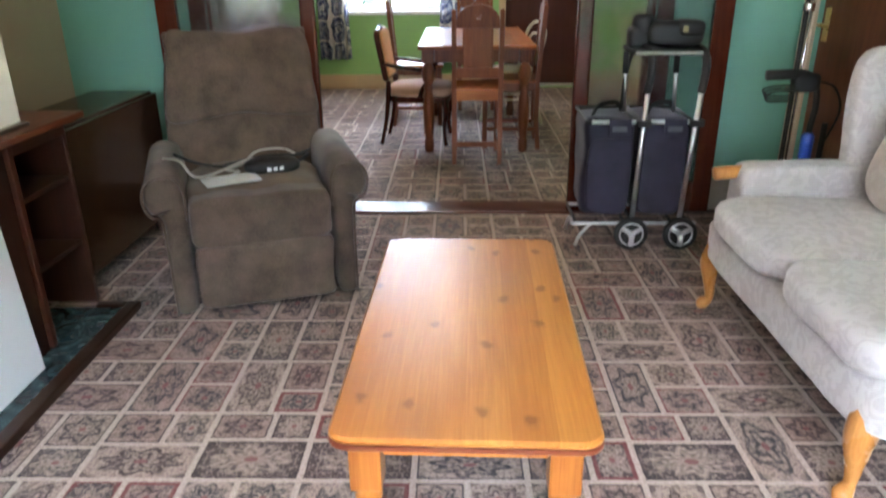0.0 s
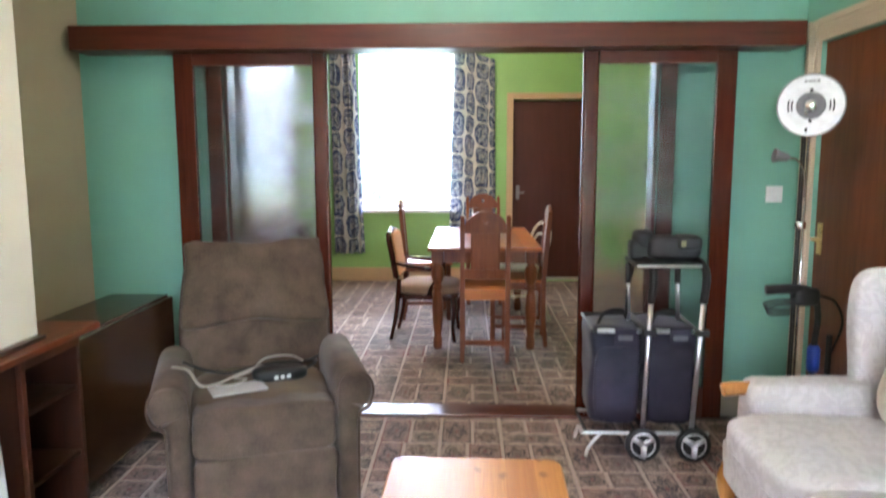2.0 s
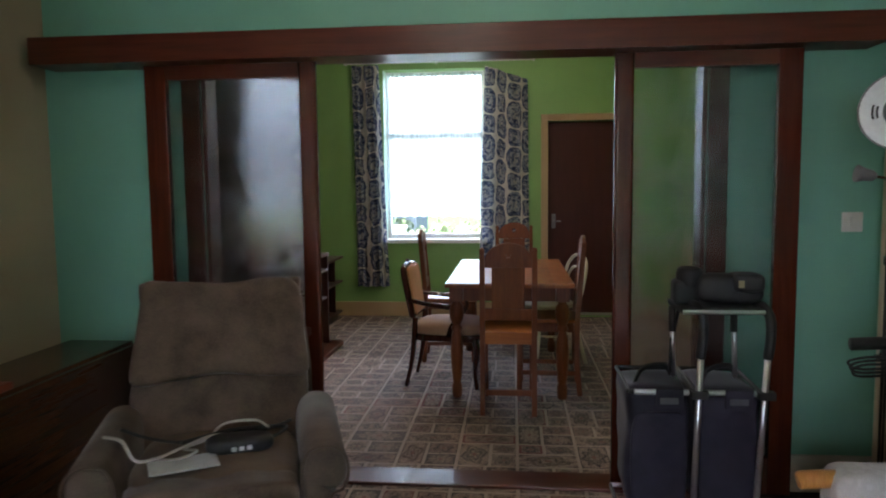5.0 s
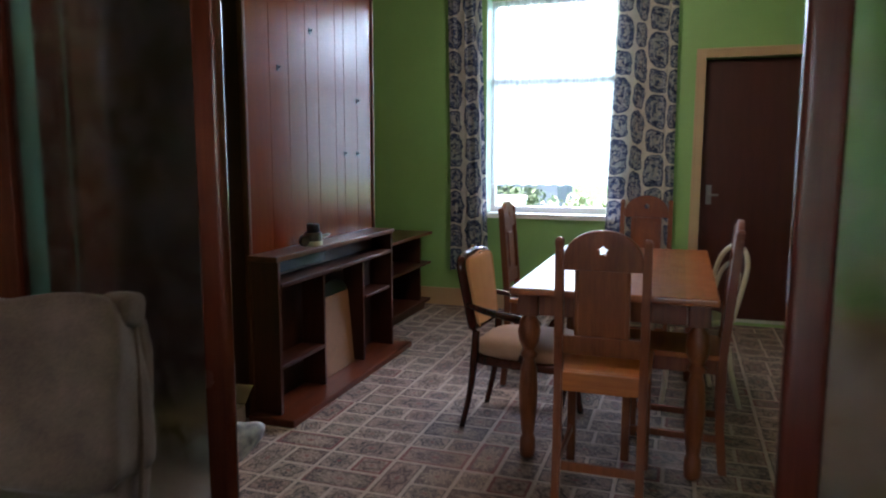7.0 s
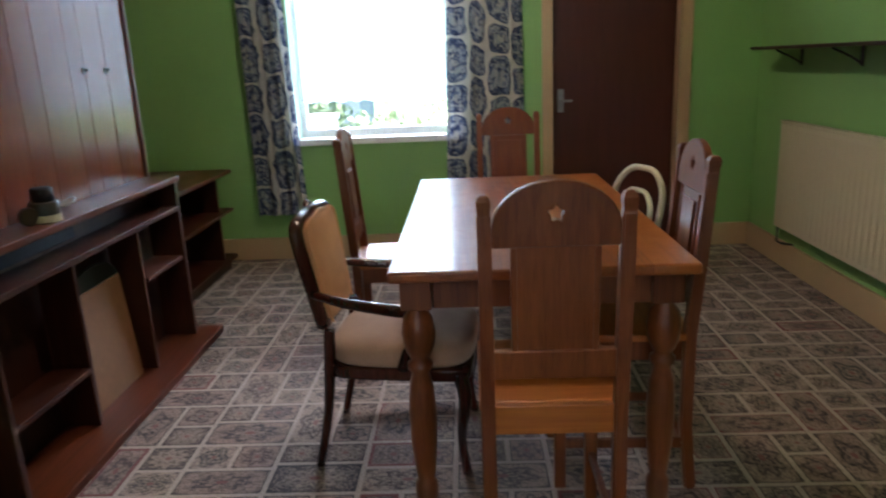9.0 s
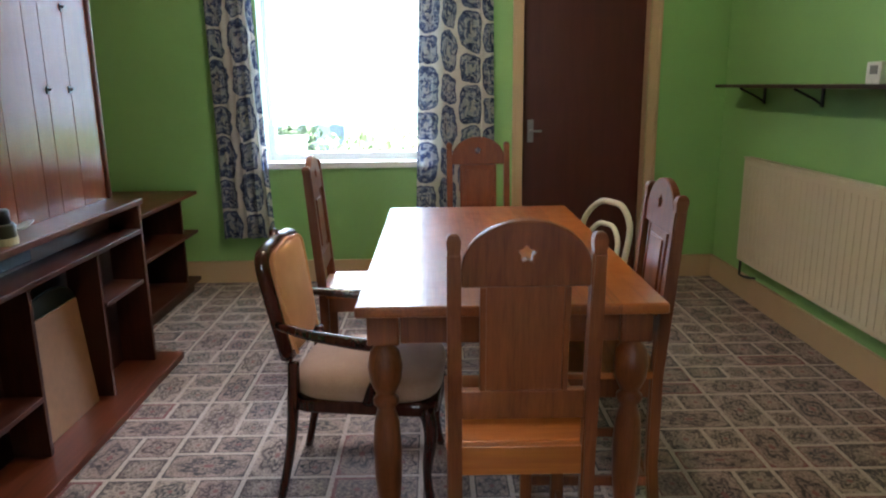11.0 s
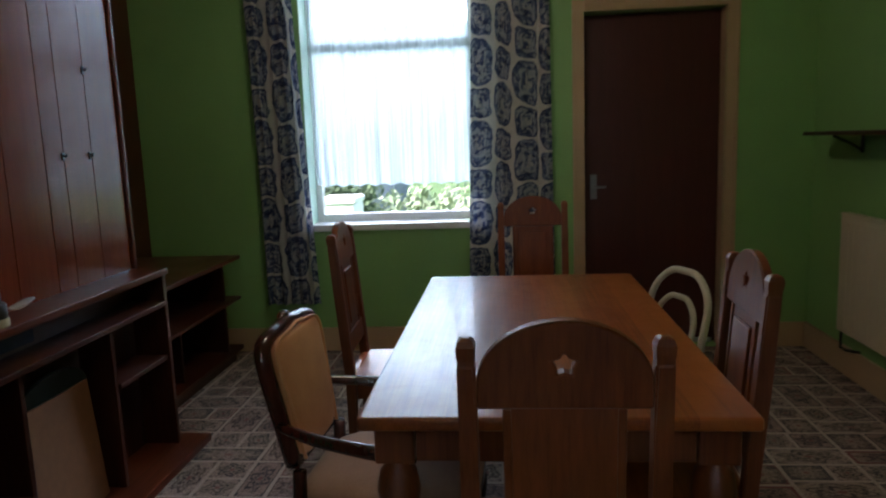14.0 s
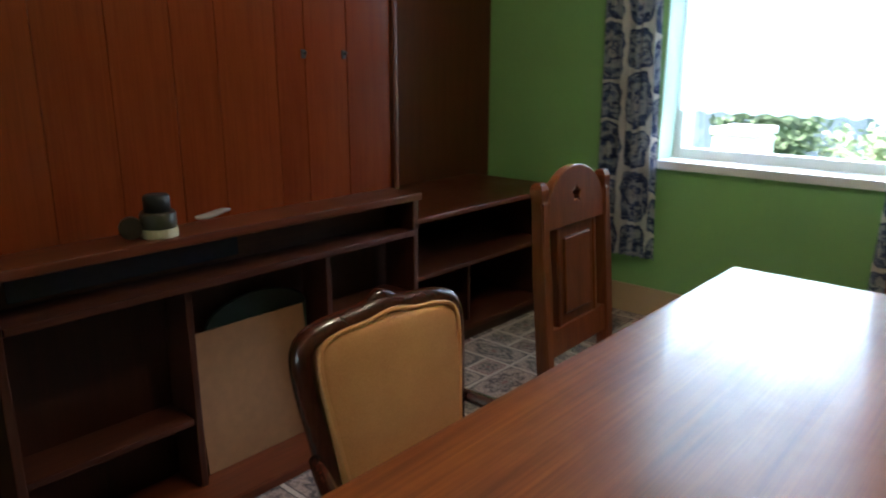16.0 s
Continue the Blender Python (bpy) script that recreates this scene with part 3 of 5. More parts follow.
def grid_sheet(fn, nu, nv, uv_scale=None, thick=0.0):
    """A sheet fn(s, t) -> point, with s and t from 0 to 1, and a UV map in metres of cloth."""
    bm = bmesh.new()
    vs = [[bm.verts.new(fn(i / nu, j / nv)) for j in range(nv + 1)] for i in range(nu + 1)]
    layer = bm.loops.layers.uv.new("UVMap")
    for i in range(nu):
        for j in range(nv):
            f = bm.faces.new([vs[i][j], vs[i + 1][j], vs[i + 1][j + 1], vs[i][j + 1]])
            for lp, (a, c) in zip(f.loops, ((i, j), (i + 1, j), (i + 1, j + 1), (i, j + 1))):
                lp[layer].uv = (a / nu * (uv_scale or (1, 1))[0], c / nv * (uv_scale or (1, 1))[1])
    return bm


def sweep_rect(x0, x1, y0, y1, profile):
    """A moulding round the inside of a rectangular room; profile of (out from wall, height)."""
    bm = bmesh.new()
    loops = [[bm.verts.new(p) for p in ((x0 + o, y0 + o, z), (x1 - o, y0 + o, z), (x1 - o, y1 - o, z), (x0 + o, y1 - o, z))] for o, z in profile]
    for a, b in zip(loops, loops[1:]):
        for i in range(4):
            bm.faces.new([a[i], a[(i + 1) % 4], b[(i + 1) % 4], b[i]])
    return bm


# ---- structure: the plan ----
LX0, LX1, LY0, LY1 = -1.89, 1.83, -1.70, 4.03      # living room
DX0, DX1, DY0, DY1 = -2.12, 1.95, 4.15, 8.20       # dining room
TOP = 2.745
OPEN = (-1.14, 1.11, 0.0, 1.99)                    # the wide opening between the rooms
WIN = (-1.06, -0.005, 0.80, 2.56)                  # garden window
DDOOR = (0.635, 1.445, 0.0, 2.01)                  # dining room door
LDOOR = (3.085, 3.86, 0.0, 1.925)                  # living room door
BWIN = (-0.9, 1.1, 0.75, 2.3)                      # street window

structure("floor_living", box(LX0, LX1, LY0, 3.945, -0.1, 0.0), CARPET, "patchwork patterned wall-to-wall carpet")
structure("floor_dining", box(DX0, DX1, 4.13, DY1, -0.1, 0.0), CARPET, "patchwork patterned wall-to-wall carpet")
structure("floor_under_threshold", box(LX0, LX1, 3.945, 4.13, -0.1, -0.006), DARKWOOD, "dark boards under the threshold")
structure("threshold", box(-1.138, 1.108, 3.947, 4.128, -0.006, 0.012, 0.006), MAHOGANY_X, "glossy mahogany threshold strip")
structure("ceiling_living", box(LX0 - 0.15, LX1 + 0.15, LY0 - 0.15, LY1, TOP, TOP + 0.12), CEIL, "dull cream painted ceiling")
structure("ceiling_dining", box(DX0 - 0.15, DX1 + 0.15, LY1 + 0.002, DY1 + 0.3, TOP, TOP + 0.12), CEIL, "dull cream painted ceiling")
# the partition has mint paint on one face and fern paint on the other
structure("wall_partition", slab_with_holes("y", 4.03, 4.09, -2.27, 2.1, -0.1, TOP, [OPEN]), MINT, "mint green painted partition wall")
structure("wall_partition_back", slab_with_holes("y", 4.091, 4.15, -2.27, 2.1, -0.1, TOP, [OPEN]), FERN, "fern green painted partition wall")
structure("wall_west_living", box(LX0 - 0.15, LX0, LY0 - 0.15, 4.029, -0.1, TOP), BEIGE, "beige papered side wall")
structure("wall_east_living", slab_with_holes("x", LX1, LX1 + 0.15, LY0 - 0.15, 4.029, -0.1, TOP, [LDOOR]), MINT, "mint green painted wall with a door")
structure("wall_south", slab_with_holes("y", LY0 - 0.25, LY0, LX0 - 0.0, LX1, -0.1, TOP, [BWIN]), MINT, "mint green painted wall with a window")
structure("wall_north", slab_with_holes("y", DY1, DY1 + 0.30, DX0 - 0.15, DX1 + 0.15, -0.1, TOP, [WIN, DDOOR]), FERN, "fern green painted wall with a window and a door")
structure("wall_east_dining", box(DX1, DX1 + 0.15, 4.151, 8.199, -0.1, TOP), FERN, "fern green painted wall")
# the near alcove's shade is in the colour: dark wood over its whole length
structure("wall_west_dining", box(DX0 - 0.15, DX0, 4.151, 8.199, -0.1, TOP), LINING, "red-brown wood lined side wall, its near end dark in place of shade")
structure("chimney_breast", box(LX0 + 0.002, -1.30, 0.6, 2.57, 0.781, TOP - 0.002), BREAST, "cream boarded chimney breast")
structure("chimney_base", box(LX0 + 0.002, -1.30, 0.6, 2.44, 0.0, 0.754), DARKWOOD_Z, "dark boarded base of the chimney breast")

COVE = [(0.0, 2.605), (0.010, 2.605), (0.013, 2.632), (0.022, 2.634), (0.024, 2.650), (0.040, 2.668), (0.060, 2.676), (0.064, 2.694), (0.085, 2.700), (0.098, 2.716), (0.116, 2.720), (0.120, TOP)]
structure("cornice", sweep_rect(LX0, LX1, LY0, LY1, COVE), CREAM, "stepped cream plaster cornice")
structure("baseboard_partition", box(1.48, LX1 - 0.002, 4.008, 4.029, 0.0, 0.165, 0.004), GREYSKIRT, "grey painted skirting board")
structure("baseboard_partition_west", box(LX0, -1.37, 4.008, 4.029, 0.0, 0.165, 0.004), GREYSKIRT, "grey painted skirting board")
structure("baseboard_east", box(LX1 - 0.02, LX1, LY0, 3.0, 0.0, 0.165, 0.004), GREYSKIRT, "grey painted skirting board")
for n, (a, c) in enumerate(((DX0, 0.565), (1.518, DX1 - 0.022))):
    structure("baseboard_north_%d" % (n + 1), box(a, c, DY1 - 0.022, DY1, 0.0, 0.15, 0.005), SKIRT, "buff painted skirting board")
structure("baseboard_east_dining", box(DX1 - 0.022, DX1, 4.16, DY1, 0.0, 0.15, 0.005), SKIRT, "buff painted skirting board")


def jamb_set(name, axis, at, width, hole, depth, mat, label, parent):
    """An architrave round an opening: two uprights and a head, with a raised outer bead."""
    u0, u1, z0, z1 = hole
    sign = -1 if depth < 0 else 1
    runs = [("upright", u0 - width, u0, z0, z1 + width), ("upright", u1, u1 + width, z0, z1 + width), ("head", u0, u1, z1, z1 + width)]
    for nm, a, b, c, d in runs:
        bm = bmesh.new()
        lo, hi = sorted((at, at + depth))
        (box(a, b, lo, hi, c, d, 0.004, bm) if axis == "y" else box(lo, hi, a, b, c, d, 0.004, bm))
        lo, hi = sorted((at + depth, at + depth * 1.6))
        e0, e1, f0, f1 = (a, a + width * 0.3, c, d) if b <= u0 + 1e-6 else (b - width * 0.3, b, c, d) if a >= u1 - 1e-6 else (a, b, d - width * 0.3, d)
        (box(e0, e1, lo, hi, f0, f1, 0.004, bm) if axis == "y" else box(lo, hi, e0, e1, f0, f1, 0.004, bm))
        part(nm, bm, mat, parent, label)


# the opening's own dark jambs
lining = thing("opening_lining", pose(0, 0, 0), "dark mahogany lining round the wide opening", "door frame")
tagged(lining, kind="structure")
for a, c in ((-1.222, -1.14), (1.11, 1.192)):
    part("upright", box(a, c, 4.004, 4.0295, 0.0, 1.99, 0.004), MAHOGANY, lining)
part("reveal", box(-1.1395, -1.118, 4.031, 4.149, 0.0, 1.988, 0.003), MAHOGANY, lining)
part("reveal", box(1.088, 1.1095, 4.031, 4.149, 0.0, 1.988, 0.003), MAHOGANY, lining)
part("head", box(-1.117, 1.087, 4.031, 4.149, 1.965, 1.989, 0.003), MAHOGANY_X, lining)

pelmet = structure("pelmet", box(-1.834, 1.744, 3.834, 4.0295, 1.903, 2.022, 0.005), MAHOGANY_X, "long mahogany pelmet over the sliding doors")


def sliding_door(x0, x1, g0, g1):
    d = thing("sliding_door", pose(0, 0, 0), "mahogany sliding door with rippled obscure glass", "door", "sliding doors in the opening")
    y0, y1 = 3.94, 3.98
    left_lead = x0 > 0
    part("stile", box(x0, g0, y0, y1, 0.012, 1.93, 0.018 if left_lead else 0.004, segs=5), MAHOGANY, d)
    part("stile", box(g1, x1, y0, y1, 0.012, 1.93, 0.004 if left_lead else 0.018, segs=5), MAHOGANY, d)
    part("top_rail", box(g0, g1, y0 + 0.001, y1 - 0.001, 1.84, 1.93, 0.003), MAHOGANY_X, d)
    part("bottom_rail", box(g0, g1, y0 + 0.001, y1 - 0.001, 0.012, 0.175, 0.003), MAHOGANY_X, d)
    g = part("glass", box(g0, g1, 3.957, 3.963, 0.175, 1.84), OBSCURE, d, "rippled obscure glass pane")
    g.visible_shadow = False
    return d


sliding_door(-1.362, -0.579, -1.264, -0.656)
sliding_door(0.707, 1.464, 0.788, 1.368)


def lever_handle(parent, at, face, length=0.11, mat=BRASS):
    """A lever on a back plate; face is the outward direction, the lever runs along +u."""
    f = Vector(face)
    u = Vector((0, 0, 1)).cross(f)
    p = Vector(at)
    c = p + 0.004 * f
    h = Vector((abs(u.x) * 0.02 + abs(f.x) * 0.004, abs(u.y) * 0.02 + abs(f.y) * 0.004, 0.075))
    plate = part("back_plate", box(c.x - h.x, c.x + h.x, c.y - h.y, c.y + h.y, c.z - h.z, c.z + h.z, 0.002), mat, parent)
    part("lever", tube([p + 0.008 * f, p + 0.045 * f, p + 0.05 * f + length * 0.3 * u, p + 0.05 * f + length * u], 0.008, 8), mat, parent, smooth=True)


def flush_door(name, axis, at, hole, mat, label, depth):
    u0, u1, z0, z1 = hole
    d = thing(name, pose(0, 0, 0), label, "door")
    tagged(d, kind="structure")
    lo, hi = sorted((at, at + depth))
    bm = box(u0 + 0.004, u1 - 0.004, lo, hi, 0.008, z1 - 0.004, 0.003) if axis == "y" else box(lo, hi, u0 + 0.004, u1 - 0.004, 0.008, z1 - 0.004, 0.003)
    part("leaf", bm, mat, d)
    return d


door_d = flush_door("door_1", "y", DY1 + 0.10, DDOOR, DOORDARK, "closed dark maroon flush door", 0.04)
jamb_set("architrave", "y", DY1, 0.068, DDOOR, -0.016, SKIRT, "buff painted architrave", door_d)
part("lining", box(DDOOR[0], DDOOR[0] + 0.003, DY1 + 0.001, DY1 + 0.29, 0.0, DDOOR[3]), SKIRT, door_d)
part("lining", box(DDOOR[1] - 0.003, DDOOR[1], DY1 + 0.001, DY1 + 0.29, 0.0, DDOOR[3]), SKIRT, door_d)
lever_handle(door_d, (0.70, DY1 + 0.10, 0.99), (0, -1, 0), 0.07, GREYP)
part("draught_strip", box(0.66, 1.42, DY1 + 0.085, DY1 + 0.098, 0.004, 0.03, 0.003), ALU, door_d, "aluminium draught strip")
structure("door_back_1", box(DDOOR[0] - 0.1, DDOOR[1] + 0.1, DY1 + 0.302, DY1 + 0.33, -0.1, 2.2), FERN, "hall wall behind the door")

door_l = flush_door("door_2", "x", LX1 + 0.02, LDOOR, DOORWOOD, "closed sapele veneered flush door", 0.04)
jamb_set("architrave", "x", LX1, 0.105, LDOOR, -0.018, CREAM, "cream fluted architrave", door_l)
for k in range(3):
    o = 0.045 + 0.024 * k
    part("bead", box(LX1 - 0.026, LX1 - 0.0175, LDOOR[1] + o - 0.02, LDOOR[1] + o - 0.006, 0.0, LDOOR[3] + 0.08, 0.003), CREAM, door_l)
    part("bead", box(LX1 - 0.026, LX1 - 0.0175, LDOOR[0], LDOOR[1], LDOOR[3] + o - 0.02, LDOOR[3] + o - 0.006, 0.003), CREAM, door_l)
lever_handle(door_l, (LX1 + 0.02, 3.80, 0.98), (-1, 0, 0), 0.10, BRASS)
structure("door_back_2", box(LX1 + 0.152, LX1 + 0.18, 2.9, 4.0, -0.1, 2.2), DOORWOOD, "hall wall behind the door")


def sash_window(name, hole, y_face, y_out, mat, sill_label):
    x0, x1, z0, z1 = hole
    w = thing(name, pose(0, 0, 0), "white sash window over a painted sill", "window")
    tagged(w, kind="structure")
    s = 1 if y_out > y_face else -1
    ya, yb = sorted((y_face + 0.16 * s, y_face + 0.22 * s))
    fr = 0.045
    part("frame", box(x0, x0 + fr, ya, yb, z0, z1, 0.004), mat, w)
    part("frame", box(x1 - fr, x1, ya, yb, z0, z1, 0.004), mat, w)
    part("frame", box(x0 + fr, x1 - fr, ya, yb, z1 - fr, z1, 0.004), mat, w)
    part("frame", box(x0 + fr, x1 - fr, ya, yb, z0, z0 + 0.06, 0.004), mat, w)
    zm = z0 + (z1 - z0) * 0.63
    part("meeting_rail", box(x0 + fr, x1 - fr, ya + 0.005, yb - 0.005, zm - 0.025, zm + 0.025, 0.004), mat, w)
    for za, zb in ((z0 + 0.06, zm - 0.025), (zm + 0.025, z1 - fr)):
        g = part("pane", box(x0 + fr, x1 - fr, (ya + yb) / 2 - 0.003, (ya + yb) / 2 + 0.003, za, zb), GLASS, w)
        g.visible_shadow = False
    a, b = sorted((y_face - 0.025 * s, y_face + 0.158 * s))
    part("sill", box(x0 - 0.03 if s > 0 else x0, x1 + 0.03 if s > 0 else x1, *sorted((y_face - 0.03 * s, y_face - 0.001 * s)), z0 - 0.03, z0 + 0.012, 0.006), mat, w, sill_label)
    part("sill_board", box(x0 + 0.002, x1 - 0.002, *sorted((y_face, y_face + 0.158 * s)), z0 + 0.001, z0 + 0.012, 0.002), mat, w)
    return w


sash_window("window_1", WIN, DY1, DY1 + 0.3, WHITE, "white painted window sill")
sash_window("window_2", BWIN, LY0, LY0 - 0.25, WHITE, "white painted window sill")
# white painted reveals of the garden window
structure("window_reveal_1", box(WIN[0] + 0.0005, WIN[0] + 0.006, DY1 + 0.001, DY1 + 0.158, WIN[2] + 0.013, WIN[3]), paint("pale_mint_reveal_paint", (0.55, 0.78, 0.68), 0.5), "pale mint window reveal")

# ---- garden and street, seen through the windows ----
structure("ground", box(-900, 900, -900, 900, -0.62, -0.45), cloth("lawn", (0.035, 0.06, 0.02), (0.09, 0.14, 0.045), 60, 0.0, 0.95, 1.5, 0.3), "mown lawn round the house")
structure("house_base", box(-2.6, 2.4, -2.1, 8.52, -0.46, -0.102), paint("rendered_plinth", (0.4, 0.38, 0.35)), "rendered plinth under the house")


def leaf_clump(bm, c, r, count, rng):
    for _ in range(count):
        d = Vector((rng.gauss(0, 1), rng.gauss(0, 1), rng.gauss(0, 1))).normalized() * r * rng.uniform(0.45, 1.05)
        p = Vector(c) + d
        a = Vector((rng.uniform(-1, 1), rng.uniform(-1, 1), rng.uniform(-1, 1))).normalized()
        b = a.orthogonal().normalized()
        s = rng.uniform(0.03, 0.065)
        vs = [bm.verts.new(p + s * (a * u + b * v)) for u, v in ((-1, 0), (0, -0.5), (1, 0), (0, 0.5))]
        bm.faces.new(vs)


def bush(at, high, wide, seed, leaves, label):
    rng = random.Random(seed)
    b = thing("bush", pose(*at), label, "bush", "garden bushes")
    part("stem", tube([(0, 0, 0), (0.03, 0.02, high * 0.3), (0.0, 0.0, high * 0.6)], [0.04, 0.03, 0.015], 7), DARKWOOD_Z, b)
    bm = bmesh.new()
    for k in range(26):
        a, q = rng.uniform(0, 6.28), rng.uniform(0.15, 1)
        leaf_clump(bm, (wide * q * math.cos(a) * 0.5, wide * q * math.sin(a) * 0.5, high * rng.uniform(0.2, 0.95)), high * 0.2, 80, rng)
    part("crown", bm, leaves, b, "loose leafy crown")


# leaves paler than real foliage: the daylight glare is in their colour
GLARE_LEAF = cloth("glare_pale_shrub_leaves", (0.12, 0.16, 0.08), (0.33, 0.37, 0.22), 30, 0.0, 0.7, 3.0, 0.0)
DARK_LEAF = cloth("dark_shrub_leaves", (0.03, 0.05, 0.022), (0.08, 0.11, 0.05), 30, 0.0, 0.7, 3.0, 0.0)
bush((-1.95, 13.0, -0.45), 1.30, 0.95, 3, DARK_LEAF, "dark green garden shrub on the lawn")
bush((-0.75, 13.5, -0.45), 1.15, 1.7, 5, GLARE_LEAF, "pale green garden shrub on the lawn, its glare in the colour")
bush((0.55, 13.9, -0.45), 1.05, 1.4, 8, GLARE_LEAF, "pale green garden shrub on the lawn, its glare in the colour")
bin_ = thing("garden_storage_box", pose(-1.30, 10.1, -0.45), "white plastic storage box standing on the lawn", "storage box")
part("body", box(-0.15, 0.15, -0.2, 0.2, 0.0, 1.24, 0.02), WHITEP, bin_)
part("lid", box(-0.165, 0.165, -0.215, 0.215, 1.2405, 1.295, 0.015), WHITEP, bin_)
shed = thing("garden_shed", pose(-3.2, 17.5, -0.45), "dark boarded outbuilding with a dark roof", "shed")
part("wall", box(-1.5, 1.2, 0, 2.2, 0, 1.5), paint("slate_blue_boards", (0.05, 0.07, 0.09)), shed)
part("roof", moved(outline([[(-1.7, 0), (1.4, 0), (1.2, 0.35), (-1.5, 0.35)]], 2.5, "xz"), pose(0, 1.1, 1.5)), DARKWOOD, shed, "dark slate roof")


# ---- dining room: curtains ----
def curtain(top, bottom, ztop0, ztop1, zbot, y, folds, seed, label):
    """A gathered curtain between its top and bottom edges, (x0, x1) each; the folds deepen downwards."""
    rng = random.Random(seed)
    ph = [rng.uniform(0, 6.28) for _ in range(4)]
    w = top[1] - top[0]

    def fn(s, t):
        wave = 6.283 * folds * (s + 0.05 * math.sin(5 * s + ph[3]) + 0.03 * math.sin(3 * t + ph[1]))
        amp = 0.020 + 0.016 * (1 - t)
        pleat = 0.006 * math.sin(6.283 * folds * 4 * s) * max(0, t - 0.93) / 0.07
        yy = amp * (math.sin(wave + ph[0]) + 0.4 * math.sin(2.3 * wave + ph[1] + t)) + pleat
        z = zbot + (ztop0 + (ztop1 - ztop0) * s - zbot) * t + 0.010 * math.sin(wave + ph[2]) * (1 - t)
        x0, x1 = bottom[0] + (top[0] - bottom[0]) * t, bottom[1] + (top[1] - bottom[1]) * t
        return (x0 + (x1 - x0) * s + 0.018 * math.sin(wave + ph[2]) * math.sin(math.pi * s), y + yy, z)

    bm = grid_sheet(fn, 110, 40, (w * 1.6, abs(ztop0 - zbot)))
    return solo("curtain", bm, CURTAIN, label, "curtain", smooth=True, group="printed curtains at the window")


curtain((-1.366, -1.085), (-1.345, -1.0), 2.60, 2.60, 0.32, DY1 - 0.075, 3.4, 11, "white curtain printed with navy blocks, hanging at the window")
curtain((0.0, 0.43), (-0.075, 0.45), 2.57, 2.42, 0.28, DY1 - 0.075, 2.6, 4, "white navy-printed curtain sagging from its rail beside the window")
rail = thing("curtain_rail", pose(0, 0, 0), "thin white curtain rail over the window", "curtain rail")
part("rail", tube([(-1.45, DY1 - 0.07, 2.62), (0.5, DY1 - 0.07, 2.62)], 0.009, 8), WHITEP, rail)
for x in (-1.44, -0.5, 0.49):
    part("bracket", box(x - 0.008, x + 0.008, DY1 - 0.075, DY1, 2.612, 2.632, 0.002), WHITEP, rail)


def net_fn(s, t):
    return (WIN[0] + 0.03 + (WIN[1] - WIN[0] - 0.06) * s, DY1 + 0.10 + 0.012 * math.sin(60 * s) + 0.006 * math.sin(151 * s), 1.045 + 1.49 * t + 0.006 * math.sin(60 * s + 1) * (1 - t))


net = solo("net_curtain", grid_sheet(net_fn, 150, 6), NET, "white sheer net curtain hung inside the sash window", "net curtain", smooth=True)
part("net_wire", tube([(WIN[0] + 0.01, DY1 + 0.10, 2.54), (WIN[1] - 0.01, DY1 + 0.10, 2.54)], 0.004, 6), WHITEP, net)


# ---- dining room: the panelled chimney wall ----
PY0, PY1, PX = 5.31, 6.77, -1.44
core = structure("panelled_chimney_breast", box(DX0 + 0.002, PX - 0.014, PY0 + 0.012, PY1 - 0.012, 0.0, TOP - 0.002), DARKWOOD_Z, "boarded chimney breast")
board_rng = random.Random(12)
widths = [board_rng.choice((0.10, 0.125, 0.16, 0.185)) for _ in range(8)]
unit = (PY1 - PY0 - 0.06) / sum(widths)
meshes, ya = {}, PY0 + 0.03
for w in widths:
    if w not in meshes:
        meshes[w] = finish(box(-0.013, 0.0, 0.0004, w * unit - 0.0004, 0.80, TOP - 0.004, 0.0016, segs=1), "board", PANEL)
    ob = new("board", meshes[w])
    ob.parent = core
    ob.location = (PX, ya, 0)
    ya += w * unit
# posts darker than the boards: the alcove's dark edge is in their colour
for a, c in ((PY0, PY0 + 0.028), (PY1 - 0.028, PY1)):
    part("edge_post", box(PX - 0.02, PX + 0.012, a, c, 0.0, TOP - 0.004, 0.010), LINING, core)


# small hook shapes added in place of the round holes in the boards
def coat_hook(y, z):
    h = thing("coat_hook", pose(PX, y, z), "small dark hook shape standing in for a hole in the boards", "hook", "hooks on the boards")
    part("plate", box(0.0, 0.004, -0.008, 0.008, -0.014, 0.014, 0.001), BLACK, h)
    part("hook", tube([(0.003, 0, 0.005), (0.013, 0, 0.0), (0.016, 0, 0.009)], 0.003, 6, curved=3), BLACK, h)


for y, z in ((6.35, 1.296), (6.52, 1.296), (6.53, 1.62), (5.95, 1.95), (5.62, 1.72)):
    coat_hook(y, z)

# hearth board and surround
solo("hearth_board", box(-1.438, -1.19, 5.27, 6.82, 0.0, 0.035, 0.006), SURROUND_TOP, "worn red-brown hearth board on the carpet", "hearth")
sur = thing("fireplace_surround", pose(0, 0, 0), "dark red wooden fireplace surround with shelves", "fireplace surround")
FX, BX = -1.285, -1.437
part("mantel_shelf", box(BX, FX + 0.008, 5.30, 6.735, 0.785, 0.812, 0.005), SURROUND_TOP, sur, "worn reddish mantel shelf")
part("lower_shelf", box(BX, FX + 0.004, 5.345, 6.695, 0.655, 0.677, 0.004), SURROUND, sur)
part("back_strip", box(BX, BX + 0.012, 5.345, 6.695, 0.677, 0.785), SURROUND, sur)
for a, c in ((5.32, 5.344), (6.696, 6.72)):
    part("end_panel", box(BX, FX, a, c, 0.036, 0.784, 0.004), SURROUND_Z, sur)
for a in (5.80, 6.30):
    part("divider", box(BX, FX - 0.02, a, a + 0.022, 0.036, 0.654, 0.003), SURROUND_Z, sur)
